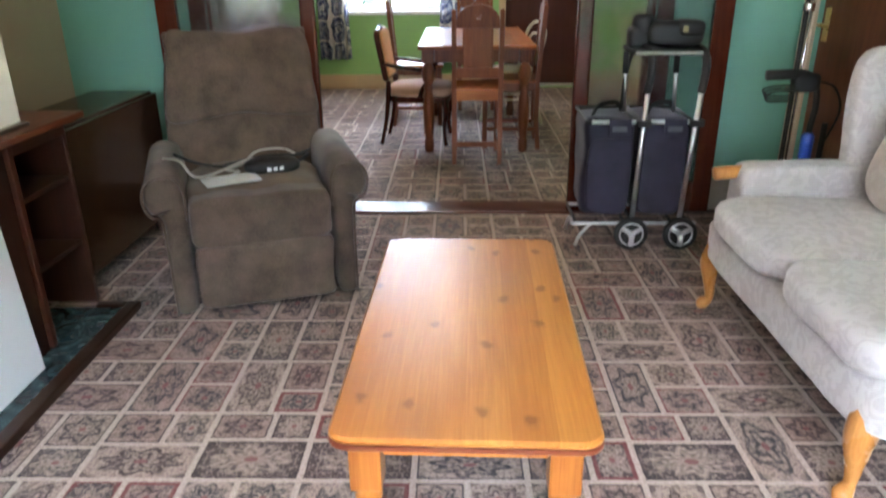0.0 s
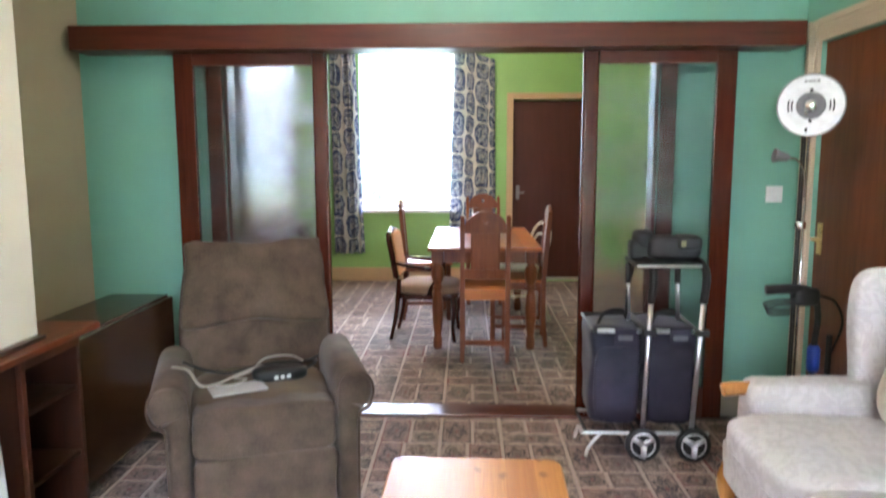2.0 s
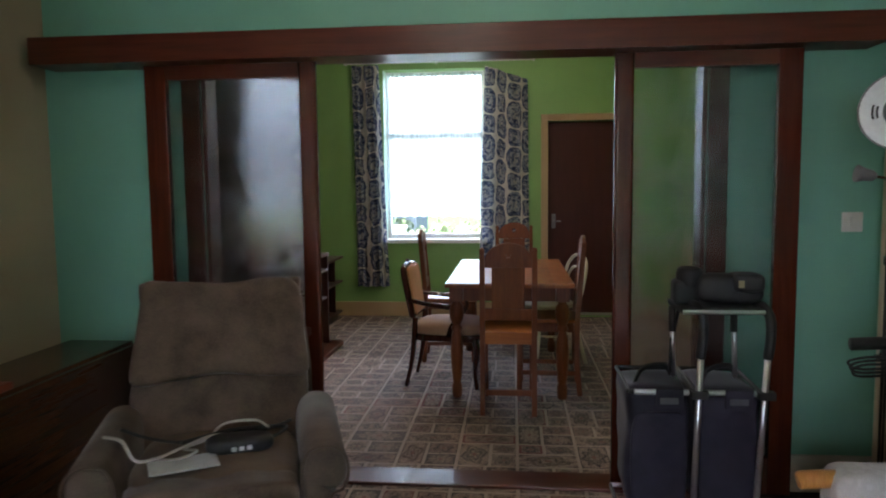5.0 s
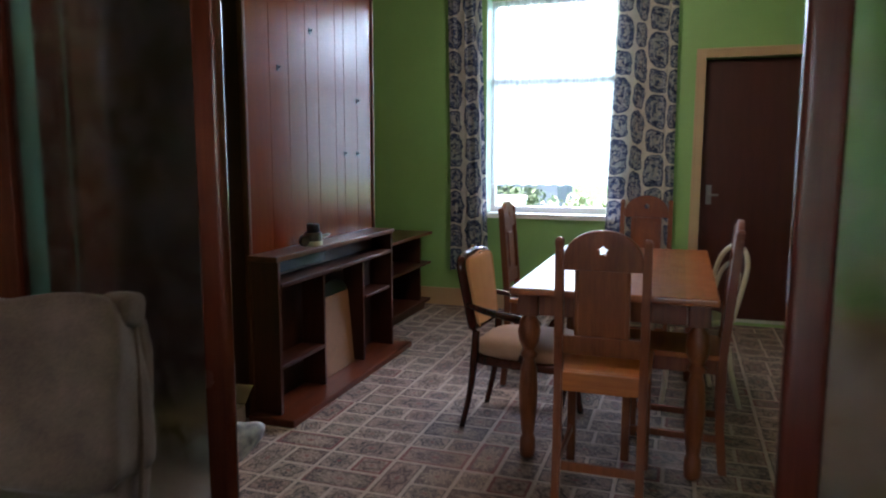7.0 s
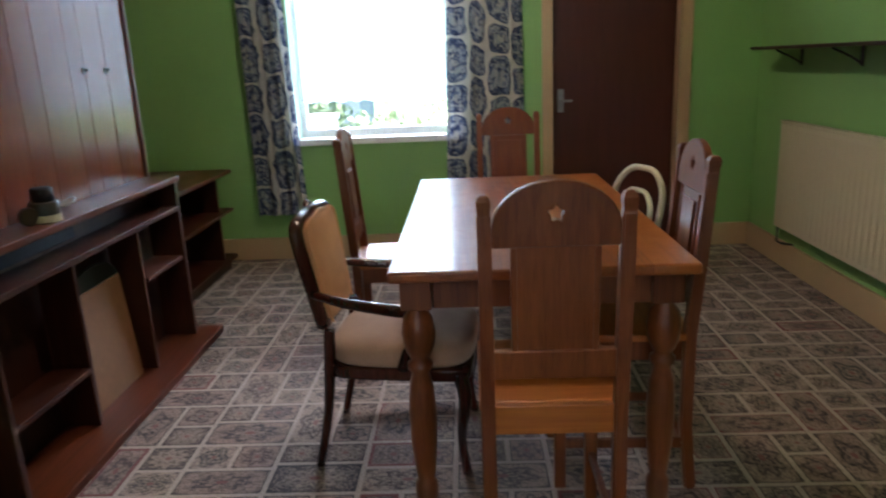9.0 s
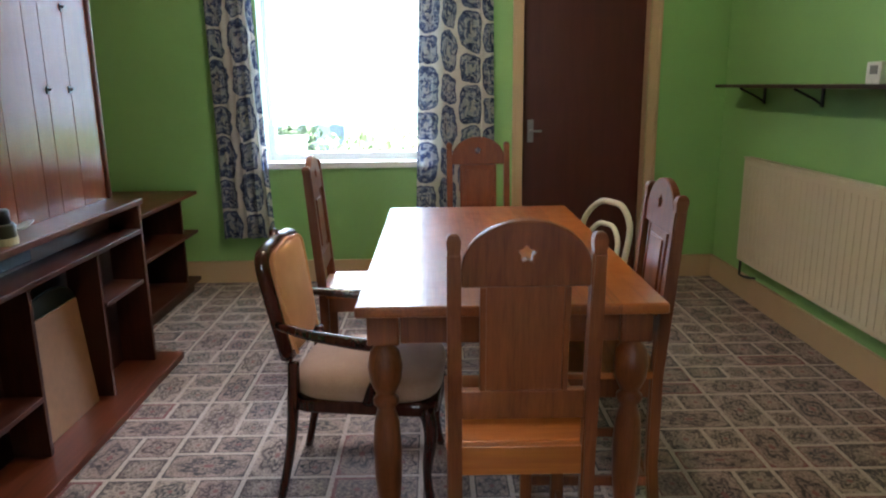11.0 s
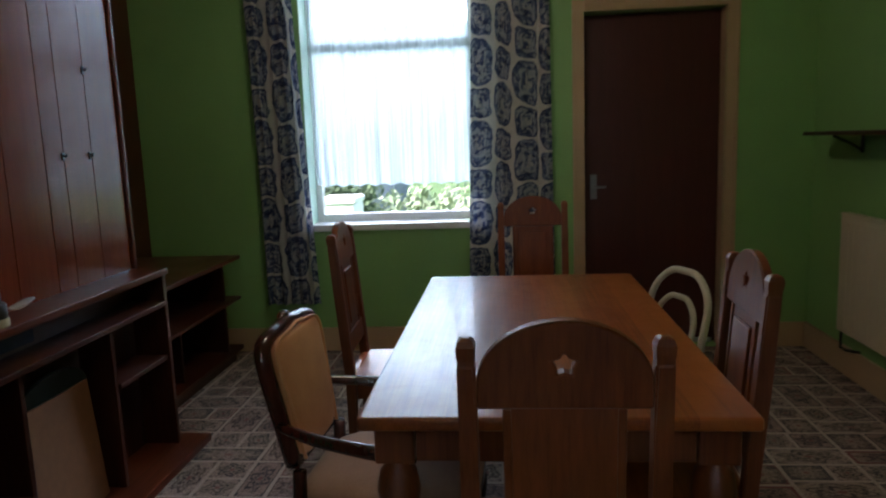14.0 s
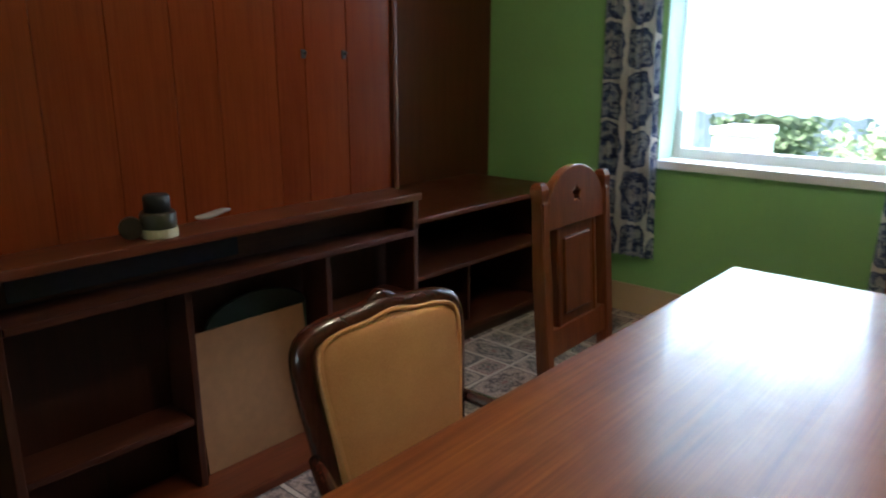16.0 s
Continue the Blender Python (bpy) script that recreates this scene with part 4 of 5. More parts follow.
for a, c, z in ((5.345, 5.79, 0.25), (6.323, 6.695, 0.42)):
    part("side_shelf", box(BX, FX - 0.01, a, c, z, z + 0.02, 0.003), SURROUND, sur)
# dark blue strip along the back of the slot
part("blue_tile_strip", box(BX + 0.0125, BX + 0.018, 5.40, 6.05, 0.69, 0.775, 0.002), plastic("dark_blue_gloss", (0.03, 0.035, 0.06), 0.25), sur)
solo("hardboard_sheet", moved(box(-0.004, 0.004, -0.205, 0.205, 0.0, 0.450, 0.002), pose(-1.352, 6.055, 0.036, 0, -5, 0)), CARDBOARD, "tan hardboard sheet leaning over the fireplace opening", "board")

arch_pts = [(-0.19, 0.0), (0.19, 0.0), (0.19, 0.44)] + [(0.19 * math.cos(a), 0.44 + 0.085 * math.sin(a)) for a in np.linspace(0.15, math.pi - 0.15, 14)] + [(-0.19, 0.44)]
solo("fire_screen", moved(outline([arch_pts], 0.012, "yz", 0.003), pose(-1.412, 6.10, 0.036)), paint("dark_green_enamel", (0.014, 0.026, 0.020), 0.35, 0.1, 0.03, 60), "dark green arched metal screen behind the hardboard sheet", "fire screen")

# low shelf unit in the alcove
low = thing("low_shelf_unit", pose(0, 0, 0), "dark stained low shelf unit in the alcove", "shelf unit")
# top in the lighter shelf wood: the light on it is in the colour
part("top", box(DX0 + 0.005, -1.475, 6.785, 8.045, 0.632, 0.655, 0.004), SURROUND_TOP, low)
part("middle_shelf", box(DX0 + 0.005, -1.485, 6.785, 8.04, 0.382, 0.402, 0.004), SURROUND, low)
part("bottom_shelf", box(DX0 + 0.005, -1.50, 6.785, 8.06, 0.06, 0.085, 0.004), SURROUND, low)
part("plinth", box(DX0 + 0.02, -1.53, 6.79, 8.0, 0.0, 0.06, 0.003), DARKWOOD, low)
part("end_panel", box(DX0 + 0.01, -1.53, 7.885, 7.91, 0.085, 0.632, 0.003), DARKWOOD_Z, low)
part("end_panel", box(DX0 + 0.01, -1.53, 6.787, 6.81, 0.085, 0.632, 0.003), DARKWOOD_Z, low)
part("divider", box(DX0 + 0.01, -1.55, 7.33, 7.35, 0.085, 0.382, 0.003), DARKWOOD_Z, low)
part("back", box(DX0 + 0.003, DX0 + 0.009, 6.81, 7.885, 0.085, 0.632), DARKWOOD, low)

# things on the mantel shelf
jar = thing("dark_jar", pose(-1.34, 5.765, 0.813), "dark round pot on the mantel shelf", "jar")
part("body", lathe([(0.044, 0.0), (0.047, 0.01), (0.047, 0.062), (0.042, 0.068)], 22), plastic("olive_glaze", (0.030, 0.024, 0.014), 0.3), jar, smooth=True)
part("band", lathe([(0.049, 0.0), (0.0495, 0.002), (0.0495, 0.022), (0.049, 0.024)], 22), plastic("cream_band", (0.5, 0.45, 0.3), 0.5), jar, "cream lower band")
part("lid", lathe([(0.034, 0.068), (0.034, 0.108), (0.030, 0.113)], 22), BLACK, jar, "dark knob lid", smooth=True)
roll = solo("tape_roll", moved(lathe([(0.028, -0.011), (0.03, -0.008), (0.03, 0.008), (0.028, 0.011)], 20), pose(-1.355, 5.695, 0.843, 90, 0, 70)), plastic("brown_tape", (0.035, 0.026, 0.016), 0.35), "dark brown roll of tape on the mantel shelf", "tape")
bag = solo("crumpled_wrapper", cushion(-1.365, -1.33, 5.885, 6.01, 0.813, 0.832, 2.6, 8, 0.05, 3.0), plastic("clear_wrap", (0.42, 0.38, 0.36), 0.25), "crumpled pale wrapper on the mantel shelf", "wrapper", smooth=False)

# bundle on the floor by the surround
box1 = thing("cardboard_box", pose(-1.50, 4.98, 0.0, 0, 0, 6), "open tan cardboard box on the carpet", "box")
part("body", box(-0.16, 0.16, -0.15, 0.13, 0.0, 0.15, 0.004), DULLCARD, box1)
part("flap", moved(box(-0.16, 0.16, 0.0, 0.1, 0.0, 0.004), pose(0, 0.132, 0.15, 40)), DULLCARD, box1)
solo("folded_cloth", cushion(-1.42, -1.20, 4.80, 5.10, 0.0, 0.11, 3.5, 10, 0.045, 2.0), cloth("crumpled_linen", (0.06, 0.07, 0.13), (0.62, 0.62, 0.64), 18, 0.1, 0.9, 14.0, 0.2), "bundle of white and navy cloth on the carpet", "cloth", smooth=True)


# ---- dining table ----
table = thing("dining_table", pose(0.255, 5.98, 0), "polished brown wooden dining table with turned legs", "table")
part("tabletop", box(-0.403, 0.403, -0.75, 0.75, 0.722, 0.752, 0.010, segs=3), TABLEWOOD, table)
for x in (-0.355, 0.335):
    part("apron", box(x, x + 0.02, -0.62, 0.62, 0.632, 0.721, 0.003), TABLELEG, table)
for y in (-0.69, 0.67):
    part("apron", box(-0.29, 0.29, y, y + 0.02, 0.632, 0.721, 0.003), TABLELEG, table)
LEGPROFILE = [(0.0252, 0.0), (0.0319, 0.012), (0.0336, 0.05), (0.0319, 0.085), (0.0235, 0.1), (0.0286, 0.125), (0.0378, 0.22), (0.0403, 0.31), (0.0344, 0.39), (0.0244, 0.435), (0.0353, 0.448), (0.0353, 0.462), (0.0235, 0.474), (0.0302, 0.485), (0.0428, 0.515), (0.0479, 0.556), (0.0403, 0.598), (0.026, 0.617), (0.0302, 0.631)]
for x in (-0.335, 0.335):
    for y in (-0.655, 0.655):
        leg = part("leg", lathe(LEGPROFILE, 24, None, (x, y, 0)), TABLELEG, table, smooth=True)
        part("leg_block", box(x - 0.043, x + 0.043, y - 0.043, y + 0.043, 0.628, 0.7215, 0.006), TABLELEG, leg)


# ---- carved dining chair ----
def star(cx, cz, r, points=5):
    return [(cx + (r if k % 2 == 0 else r * 0.62) * math.sin(math.pi * k / points), cz + (r if k % 2 == 0 else r * 0.62) * math.cos(math.pi * k / points)) for k in range(2 * points)]


def carved_chair(m):
    c = thing("carved_dining_chair", m, "chestnut wooden dining chair with an arched star-cut back", "chair", "carved chairs round the table")
    W, RAKE = 0.152, -0.045
    lean = lambda z: RAKE * max(0, (z - 0.48) / 0.55)
    for s in (-1, 1):
        bm = bmesh.new()
        zs = [0.0, 0.20, 0.48, 0.75, 0.952, 0.957, 0.964, 0.973, 0.986, 0.996, 1.000]
        hw = [0.015, 0.016, 0.016, 0.0155, 0.0150, 0.0134, 0.0134, 0.0148, 0.0152, 0.0115, 0.006]
        prev = None
        for z, h in zip(zs, hw):
            y = lean(z) - (0.02 * (1 - z / 0.2) if z < 0.2 else 0)
            ring = [bm.verts.new((s * W + a * h, y + b * h * 1.1, z)) for a, b in ((-1, -1), (1, -1), (1, 1), (-1, 1))]
            if prev:
                for k in range(4):
                    bm.faces.new([prev[k], prev[(k + 1) % 4], ring[(k + 1) % 4], ring[k]])
            else:
                bm.faces.new(ring)
            prev = ring
        bm.faces.new(prev)
        bmesh.ops.bevel(bm, geom=[e for e in bm.edges if abs((e.verts[0].co - e.verts[1].co).z) > 0.1], offset=0.005, segments=2, affect="EDGES")
        part("back_post", bm, CHAIRWOOD, c)
    half = W - 0.0155
    tilt = math.degrees(math.atan2(-RAKE, 0.55))
    up = pose(0, 0, 0.48, tilt)          # the plane of the back; local z runs up it
    arch = [(-half, 0.405), (half, 0.405), (half, 0.445)] + [(half * math.cos(a), 0.445 + 0.105 * math.sin(a)) for a in np.linspace(0.12, math.pi - 0.12, 22)] + [(-half, 0.445)]
    part("top_arch", moved(outline([arch, star(0, 0.478, 0.02)], 0.024, "xz", 0.003), up), CHAIRWOOD, c, "arched rail with a star-shaped hole")
    part("lower_rail", moved(box(-half, half, -0.011, 0.011, 0.09, 0.16, 0.003), up), CHAIRWOOD, c)
    p = part("back_panel", moved(box(-0.096, 0.096, -0.006, 0.006, 0.16, 0.404, 0.002), up), CHAIRWOOD, c)
    raised = moved(box(-0.066, 0.066, 0.0055, 0.012, 0.185, 0.38, 0.005, segs=1), up)
    part("raised_field", raised, CHAIRWOOD, p)
    for s in (-1, 1):
        part("panel_stile", moved(box(s * 0.09 - 0.007, s * 0.09 + 0.007, -0.010, 0.010, 0.16, 0.404, 0.003), up), CHAIRWOOD, p)
    # seat and rear rail carry the lamp light in their colour
    part("seat", box(-0.172, 0.172, 0.012, 0.40, 0.475, 0.498, 0.006), CHAIRSEAT_LIT, c, "orange-brown plank seat with warm lamp light in its colour")
    part("seat_rail", box(-half, half, -0.010, 0.011, 0.425, 0.497, 0.003), CHAIRSEAT_LIT, c)
    part("seat_rail", box(-0.14, 0.14, 0.365, 0.385, 0.415, 0.474, 0.003), CHAIRWOOD, c)
    for s in (-1, 1):
        part("seat_rail", box(s * 0.15 - 0.01, s * 0.15 + 0.01, 0.02, 0.36, 0.415, 0.474, 0.003), CHAIRWOOD, c)
        part("front_leg", box(s * 0.15 - 0.0175, s * 0.15 + 0.0175, 0.35, 0.385, 0.0, 0.474, 0.005), CHAIRWOOD, c)
        part("stretcher", box(s * 0.15 - 0.008, s * 0.15 + 0.008, 0.0, 0.35, 0.13, 0.16, 0.004), CHAIRWOOD, c)
    part("stretcher", box(-half, half, -0.008, 0.008, 0.115, 0.15, 0.004), CHAIRWOOD, c)
    return c


chair = carved_chair(pose(0.252, 4.992, 0, 0, 0, 0))
copy_thing(chair, pose(0.29, 7.255, 0, 0, 0, 181))
copy_thing(chair, pose(-0.395, 6.385, 0, 0, 0, -88))
copy_thing(chair, pose(0.693, 5.558, 0, 0, 0, 88))


# ---- upholstered armchair ----
def armchair(m):
    c = thing("upholstered_armchair", m, "dark polished armchair upholstered in faded gold velvet", "armchair")
    tilt = 9.0
    back = pose(0, 0, 0.42, tilt) @ Matrix.Diagonal((1, 1, 0.96, 1))
    hw = 0.184
    rim = [(-hw * 0.80, 0.06), (-hw * 0.90, 0.2), (-hw, 0.335), (-hw * 0.96, 0.395), (-hw * 0.7, 0.415), (-hw * 0.35, 0.42), (0, 0.43), (hw * 0.35, 0.42), (hw * 0.7, 0.415), (hw * 0.96, 0.395), (hw, 0.335), (hw * 0.90, 0.2), (hw * 0.80, 0.06)]
    bm = tube([(x, 0, z) for x, z in rim], 0.0225, 12, None, 4, 0.85)
    part("back_frame", moved(bm, back), FRAMEWOOD, c, smooth=True)
    part("bottom_rail", moved(box(-hw * 0.8, hw * 0.8, -0.013, 0.013, 0.045, 0.075, 0.005), back), FRAMEWOOD, c)
    bm = tube([(-0.035, 0, 0.436), (0, -0.004, 0.446), (0.035, 0, 0.436)], [0.008, 0.017, 0.008], 10, None, 4)
    part("carved_crest", moved(bm, back), FRAMEWOOD, c, smooth=True)

    def shield(u):
        w = 0.84 + 0.16 * (u.z + 1) / 2
        return (u.x * w, u.y * (1.0 - 0.25 * u.x * u.x), u.z)

    pad = part("back_pad", moved(cushion(-hw + 0.012, hw - 0.012, -0.012, 0.04, 0.068, 0.41, 7.0, 10, 0.0, 0, shield), back), VELVET, c, "gold velvet back pad", smooth=True)
    bead = [(x * 0.9, z * 0.965 + 0.008) for x, z in rim]
    part("piping", moved(tube([(x, 0.03, z) for x, z in bead], 0.005, 6, None, 4), back), VELVET, pad, smooth=True)
    part("seat_cushion", cushion(-0.235, 0.235, 0.0, 0.47, 0.345, 0.44, 4.0, 12, 0.0, 0, lambda u: (u.x * (0.88 + 0.12 * (u.y + 1) / 2), u.y, u.z + 0.15 * (1 - u.x * u.x) * (1 - u.y * u.y) * (u.z > 0))), SEATVELVET, c, "dusty pink seat cushion", smooth=True)
    part("seat_frame", cushion(-0.232, 0.232, 0.005, 0.465, 0.315, 0.365, 9.0, 8, 0.0, 0, lambda u: (u.x * (0.88 + 0.12 * (u.y + 1) / 2), u.y, u.z)), FRAMEWOOD, c, smooth=True)
    for s in (-1, 1):
        part("arm", tube([(s * 0.185, -0.025, 0.595), (s * 0.22, 0.08, 0.578), (s * 0.24, 0.22, 0.562), (s * 0.24, 0.30, 0.552), (s * 0.23, 0.335, 0.54)], [0.013, 0.016, 0.019, 0.019, 0.014], 10, None, 4), FRAMEWOOD, c, smooth=True)
        part("arm_post", tube([(s * 0.215, 0.25, 0.36), (s * 0.222, 0.27, 0.42), (s * 0.238, 0.312, 0.49), (s * 0.236, 0.30, 0.55)], [0.019, 0.016, 0.014, 0.013], 10, None, 4), FRAMEWOOD, c, smooth=True)
        part("front_leg", tube([(s * 0.205, 0.425, 0.34), (s * 0.215, 0.44, 0.26), (s * 0.205, 0.425, 0.12), (s * 0.212, 0.44, 0.0)], [0.026, 0.022, 0.014, 0.016], 10, None, 4), FRAMEWOOD, c, smooth=True)
        part("back_leg", tube([(s * 0.17, 0.015, 0.47), (s * 0.175, 0.01, 0.36), (s * 0.178, -0.01, 0.18), (s * 0.182, -0.05, 0.0)], [0.018, 0.02, 0.016, 0.014], 10, None, 4), FRAMEWOOD, c, smooth=True)
    return c


armchair(pose(-0.385, 5.74, 0, 0, 0, -94))


# ---- bentwood chair ----
def bentwood(m):
    c = thing("bentwood_chair", m, "cream painted bentwood chair at the table", "chair")
    cream_p = paint("cream_chair_paint", (0.62, 0.56, 0.42), 0.35, 0.05, 0.03, 60)
    lean = lambda z: -0.10 * (z - 0.45) / 0.40

    def hoop(h, w, nm, rad):
        pts = [(-w, lean(0.45), 0.45), (-w * 1.02, lean(0.45 + h * 0.45), 0.45 + h * 0.45), (-w * 0.93, lean(0.45 + h * 0.78), 0.45 + h * 0.78), (-w * 0.5, lean(0.45 + h * 0.97), 0.45 + h * 0.97), (0, lean(0.45 + h), 0.45 + h)]
        pts += [(-x, y, z) for x, y, z in reversed(pts[:-1])]
        part(nm, tube(pts, rad, 10, None, 5), cream_p, c, smooth=True)

    hoop(0.365, 0.165, "back_hoop", 0.0125)
    hoop(0.275, 0.11, "inner_hoop", 0.0105)
    part("seat", lathe([(0.17, 0.43), (0.195, 0.435), (0.198, 0.455), (0.19, 0.462), (0.17, 0.458)], 28, None, (0, 0.17, 0)), cream_p, c, smooth=True)
    for x, y in ((-0.13, 0.30), (0.13, 0.30), (-0.14, 0.02), (0.14, 0.02)):
        part("leg", tube([(x, y, 0.43), (x * 1.12, y + (0.02 if y > 0.2 else -0.03), 0.2), (x * 1.25, y + (0.05 if y > 0.2 else -0.08), 0.0)], [0.016, 0.015, 0.012], 9, None, 3), cream_p, c, smooth=True)
    part("leg_ring", tube([(0.145 * math.cos(a), 0.17 + 0.145 * math.sin(a), 0.22) for a in np.linspace(0, 2 * math.pi, 25)], 0.008, 8), cream_p, c, smooth=True)


bentwood(pose(0.71, 6.385, 0, 0, 0, 112))


# ---- radiator, wall shelf, fittings ----
rad = thing("radiator", pose(DX1, 0, 0), "cream panel radiator under the wall shelf", "radiator")
part("panel", box(-0.075, -0.045, 5.75, 7.66, 0.25, 0.858, 0.010), RADIATOR, rad)
for k in range(34):
    y = 5.80 + k * 0.0535
    part("rib", box(-0.0785, -0.074, y, y + 0.026, 0.28, 0.82, 0.002, segs=1), RADIATOR, rad)
part("top_grille", box(-0.078, -0.03, 5.75, 7.66, 0.858, 0.868, 0.003), RADIATOR, rad)
for y in (6.2, 7.4):
    part("wall_bracket", box(-0.046, 0.0, y, y + 0.04, 0.3, 0.75, 0.002), RADIATOR, rad)
part("valve_pipe", tube([(-0.06, 7.63, 0.26), (-0.06, 7.63, 0.16), (-0.05, 7.59, 0.155), (-0.0, 7.54, 0.155)], 0.008, 8), BLACK, rad, "dark valve and pipe", smooth=True)

shelf = thing("wall_shelf", pose(DX1, 0, 0), "dark wall shelf on metal brackets above the radiator", "shelf")
part("board", box(-0.20, -0.004, 5.6, 7.86, 1.262, 1.28, 0.003), DARKWOOD, shelf)
for y in (6.1, 7.0, 7.62):
    b = part("bracket", box(-0.012, -0.001, y - 0.01, y + 0.01, 1.17, 1.262, 0.002), BLACK, shelf)
    part("brace", tube([(-0.006, y, 1.18), (-0.06, y, 1.215), (-0.15, y, 1.258)], 0.006, 6, None, 3), BLACK, b, smooth=True)
therm = thing("thermostat", pose(DX1 - 0.06, 6.50, 1.28), "small white thermostat standing on the wall shelf", "thermostat")
part("case", box(-0.02, 0.02, -0.05, 0.05, 0.0, 0.09, 0.006), WHITEP, therm)
part("display", box(-0.0225, -0.0195, -0.03, 0.02, 0.04, 0.075, 0.001), GREYP, therm, "grey display")
nail = thing("picture_nail", pose(DX1, 6.83, 1.86), "dark picture nail in the green wall", "nail")
part("shank", tube([(0.0, 0, 0), (-0.02, 0, 0.004)], 0.003, 6), BLACK, nail)
part("head", moved(lathe([(0.007, 0), (0.007, 0.003), (0.004, 0.005)], 10), pose(-0.02, 0, 0.004, 0, -90)), BLACK, nail)

# ---- living room: coffee table ----
ct = thing("coffee_table", pose(0.145, 1.985, 0, 0, 0, -1.6), "lacquered knotty pine coffee table", "coffee table")
top_loop = []
for sx, sy in ((1, 1), (-1, 1), (-1, -1), (1, -1)):
    for k in range(7):
        a = math.atan2(sy, sx) - math.pi / 4 + k * math.pi / 12
        top_loop.append((sx * (0.274 - 0.045) + 0.045 * math.cos(a), sy * (0.548 - 0.045) + 0.045 * math.sin(a)))
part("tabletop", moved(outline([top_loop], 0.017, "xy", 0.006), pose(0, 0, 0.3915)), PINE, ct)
part("edge_band", moved(outline([[(x * 1.006, y * 1.003) for x, y in top_loop]], 0.012, "xy", 0.003), pose(0, 0, 0.377)), wood("red_pine_edge", (0.14, 0.028, 0.012), (0.22, 0.05, 0.02), 0.3, "x", coat=0.4), ct, "reddish moulded edge")
for x in (-0.205, 0.185):
    part("apron", box(x, x + 0.02, -0.43, 0.43, 0.30, 0.371, 0.003), PINE, ct)
for y in (-0.485, 0.465):
    part("apron", box(-0.17, 0.17, y, y + 0.02, 0.315, 0.371, 0.003), PINE, ct)
CTLEG = [(0.018, 0.0), (0.026, 0.02), (0.033, 0.06), (0.034, 0.10), (0.030, 0.16), (0.022, 0.19), (0.030, 0.205), (0.030, 0.215), (0.024, 0.228), (0.032, 0.24)]
for x in (-0.205, 0.205):
    for y in (-0.475, 0.475):
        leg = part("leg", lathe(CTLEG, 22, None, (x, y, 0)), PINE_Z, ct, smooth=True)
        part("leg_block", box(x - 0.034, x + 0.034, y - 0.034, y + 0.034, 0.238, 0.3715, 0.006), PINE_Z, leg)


# ---- recliner ----
def recliner(m):
    c = thing("recliner", m, "worn brown plush recliner armchair", "recliner")
    part("footrest", cushion(-0.262, 0.262, -0.055, 0.07, 0.02, 0.275, 14.0, 10, 0.008, 1.0), RECLINER, c, smooth=True)
    part("seat_front", cushion(-0.262, 0.262, -0.045, 0.10, 0.262, 0.462, 8.0, 10, 0.010, 4.0), RECLINER, c, smooth=True)
    part("seat", cushion(-0.27, 0.27, 0.0, 0.60, 0.32, 0.475, 5.0, 12, 0.02, 7.0, lambda u: (u.x, u.y, u.z - 0.25 * (u.y + 1) / 2 * (u.z > 0))), SEATPLUSH, c, "worn tan seat", smooth=True)
    part("base", box(-0.26, 0.26, 0.08, 0.74, 0.03, 0.32, 0.02), RECLINER, c)
    for s in (-1, 1):
        profile = [(0.286, 0.0), (0.364, 0.0), (0.366, 0.34), (0.378, 0.395), (0.404, 0.422), (0.422, 0.455), (0.425, 0.50), (0.413, 0.538), (0.385, 0.562), (0.348, 0.568), (0.312, 0.56), (0.292, 0.535), (0.281, 0.49), (0.281, 0.38)]
        loop = [(s * (u.x - 0.012), u.z) for u in smooth_path([(x, 0, z) for x, z in profile], 3)]
        roll = outline([loop], 0.58, "xz", 0.020)
        for v in roll.verts:
            v.co += 0.009 * noise.noise_vector(v.co * 5 + Vector((7 * s, 0, 3)))
            if v.co.z > 0.42 and v.co.y < 0:
                v.co.z += 0.05 * v.co.y
        arm = part("arm", moved(roll, pose(0, 0.285, 0)), RECLINER, c, smooth=True)
        rim = [(s * (x - 0.012), -0.006, z - (0.016 if z > 0.42 else 0.0)) for x, z in profile[1:]]
        part("front_piping", tube(rim, 0.005, 6, None, 3), RECLINER, arm, smooth=True)
    tilt = pose(0, 0.56, 0.40, -14)
    part("back_lower", moved(cushion(-0.325, 0.325, -0.08, 0.10, -0.05, 0.30, 8.0, 12, 0.015, 11.0), tilt), RECLINER, c, smooth=True)
    part("back_pillow", moved(cushion(-0.32, 0.32, -0.115, 0.11, 0.235, 0.61, 14.0, 16, 0.018, 17.0, lambda u: (u.x * (0.96 - 0.07 * u.z), u.y * (1 - 0.35 * (u.z + 1) / 2), u.z + 0.06 * math.cos(4 * u.x) * (u.z < 0))), tilt), RECLINER, c, smooth=True)
    for s_ in (-1, 1):
        part("back_ear", moved(cushion(s_ * 0.272 - 0.03, s_ * 0.272 + 0.03, -0.04, 0.07, 0.54, 0.617, 4.5, 8, 0.006, 6.0 + s_), tilt), RECLINER, c, smooth=True)
    part("back_shell", moved(cushion(-0.30, 0.30, 0.07, 0.15, -0.30, 0.60, 8.0, 8, 0.01, 2.0), tilt), RECLINER, c, smooth=True)
    for s in (-1, 1):
        part("seam_piping", moved(tube([(s * 0.325, 0.02, -0.02), (s * 0.326, 0.015, 0.3), (s * 0.285, 0.03, 0.595)], 0.006, 6, None, 5), tilt), RECLINER, c, smooth=True)
    return c


REC = pose(-0.63, 2.86, 0, 0, 0, 19)
recliner(REC)
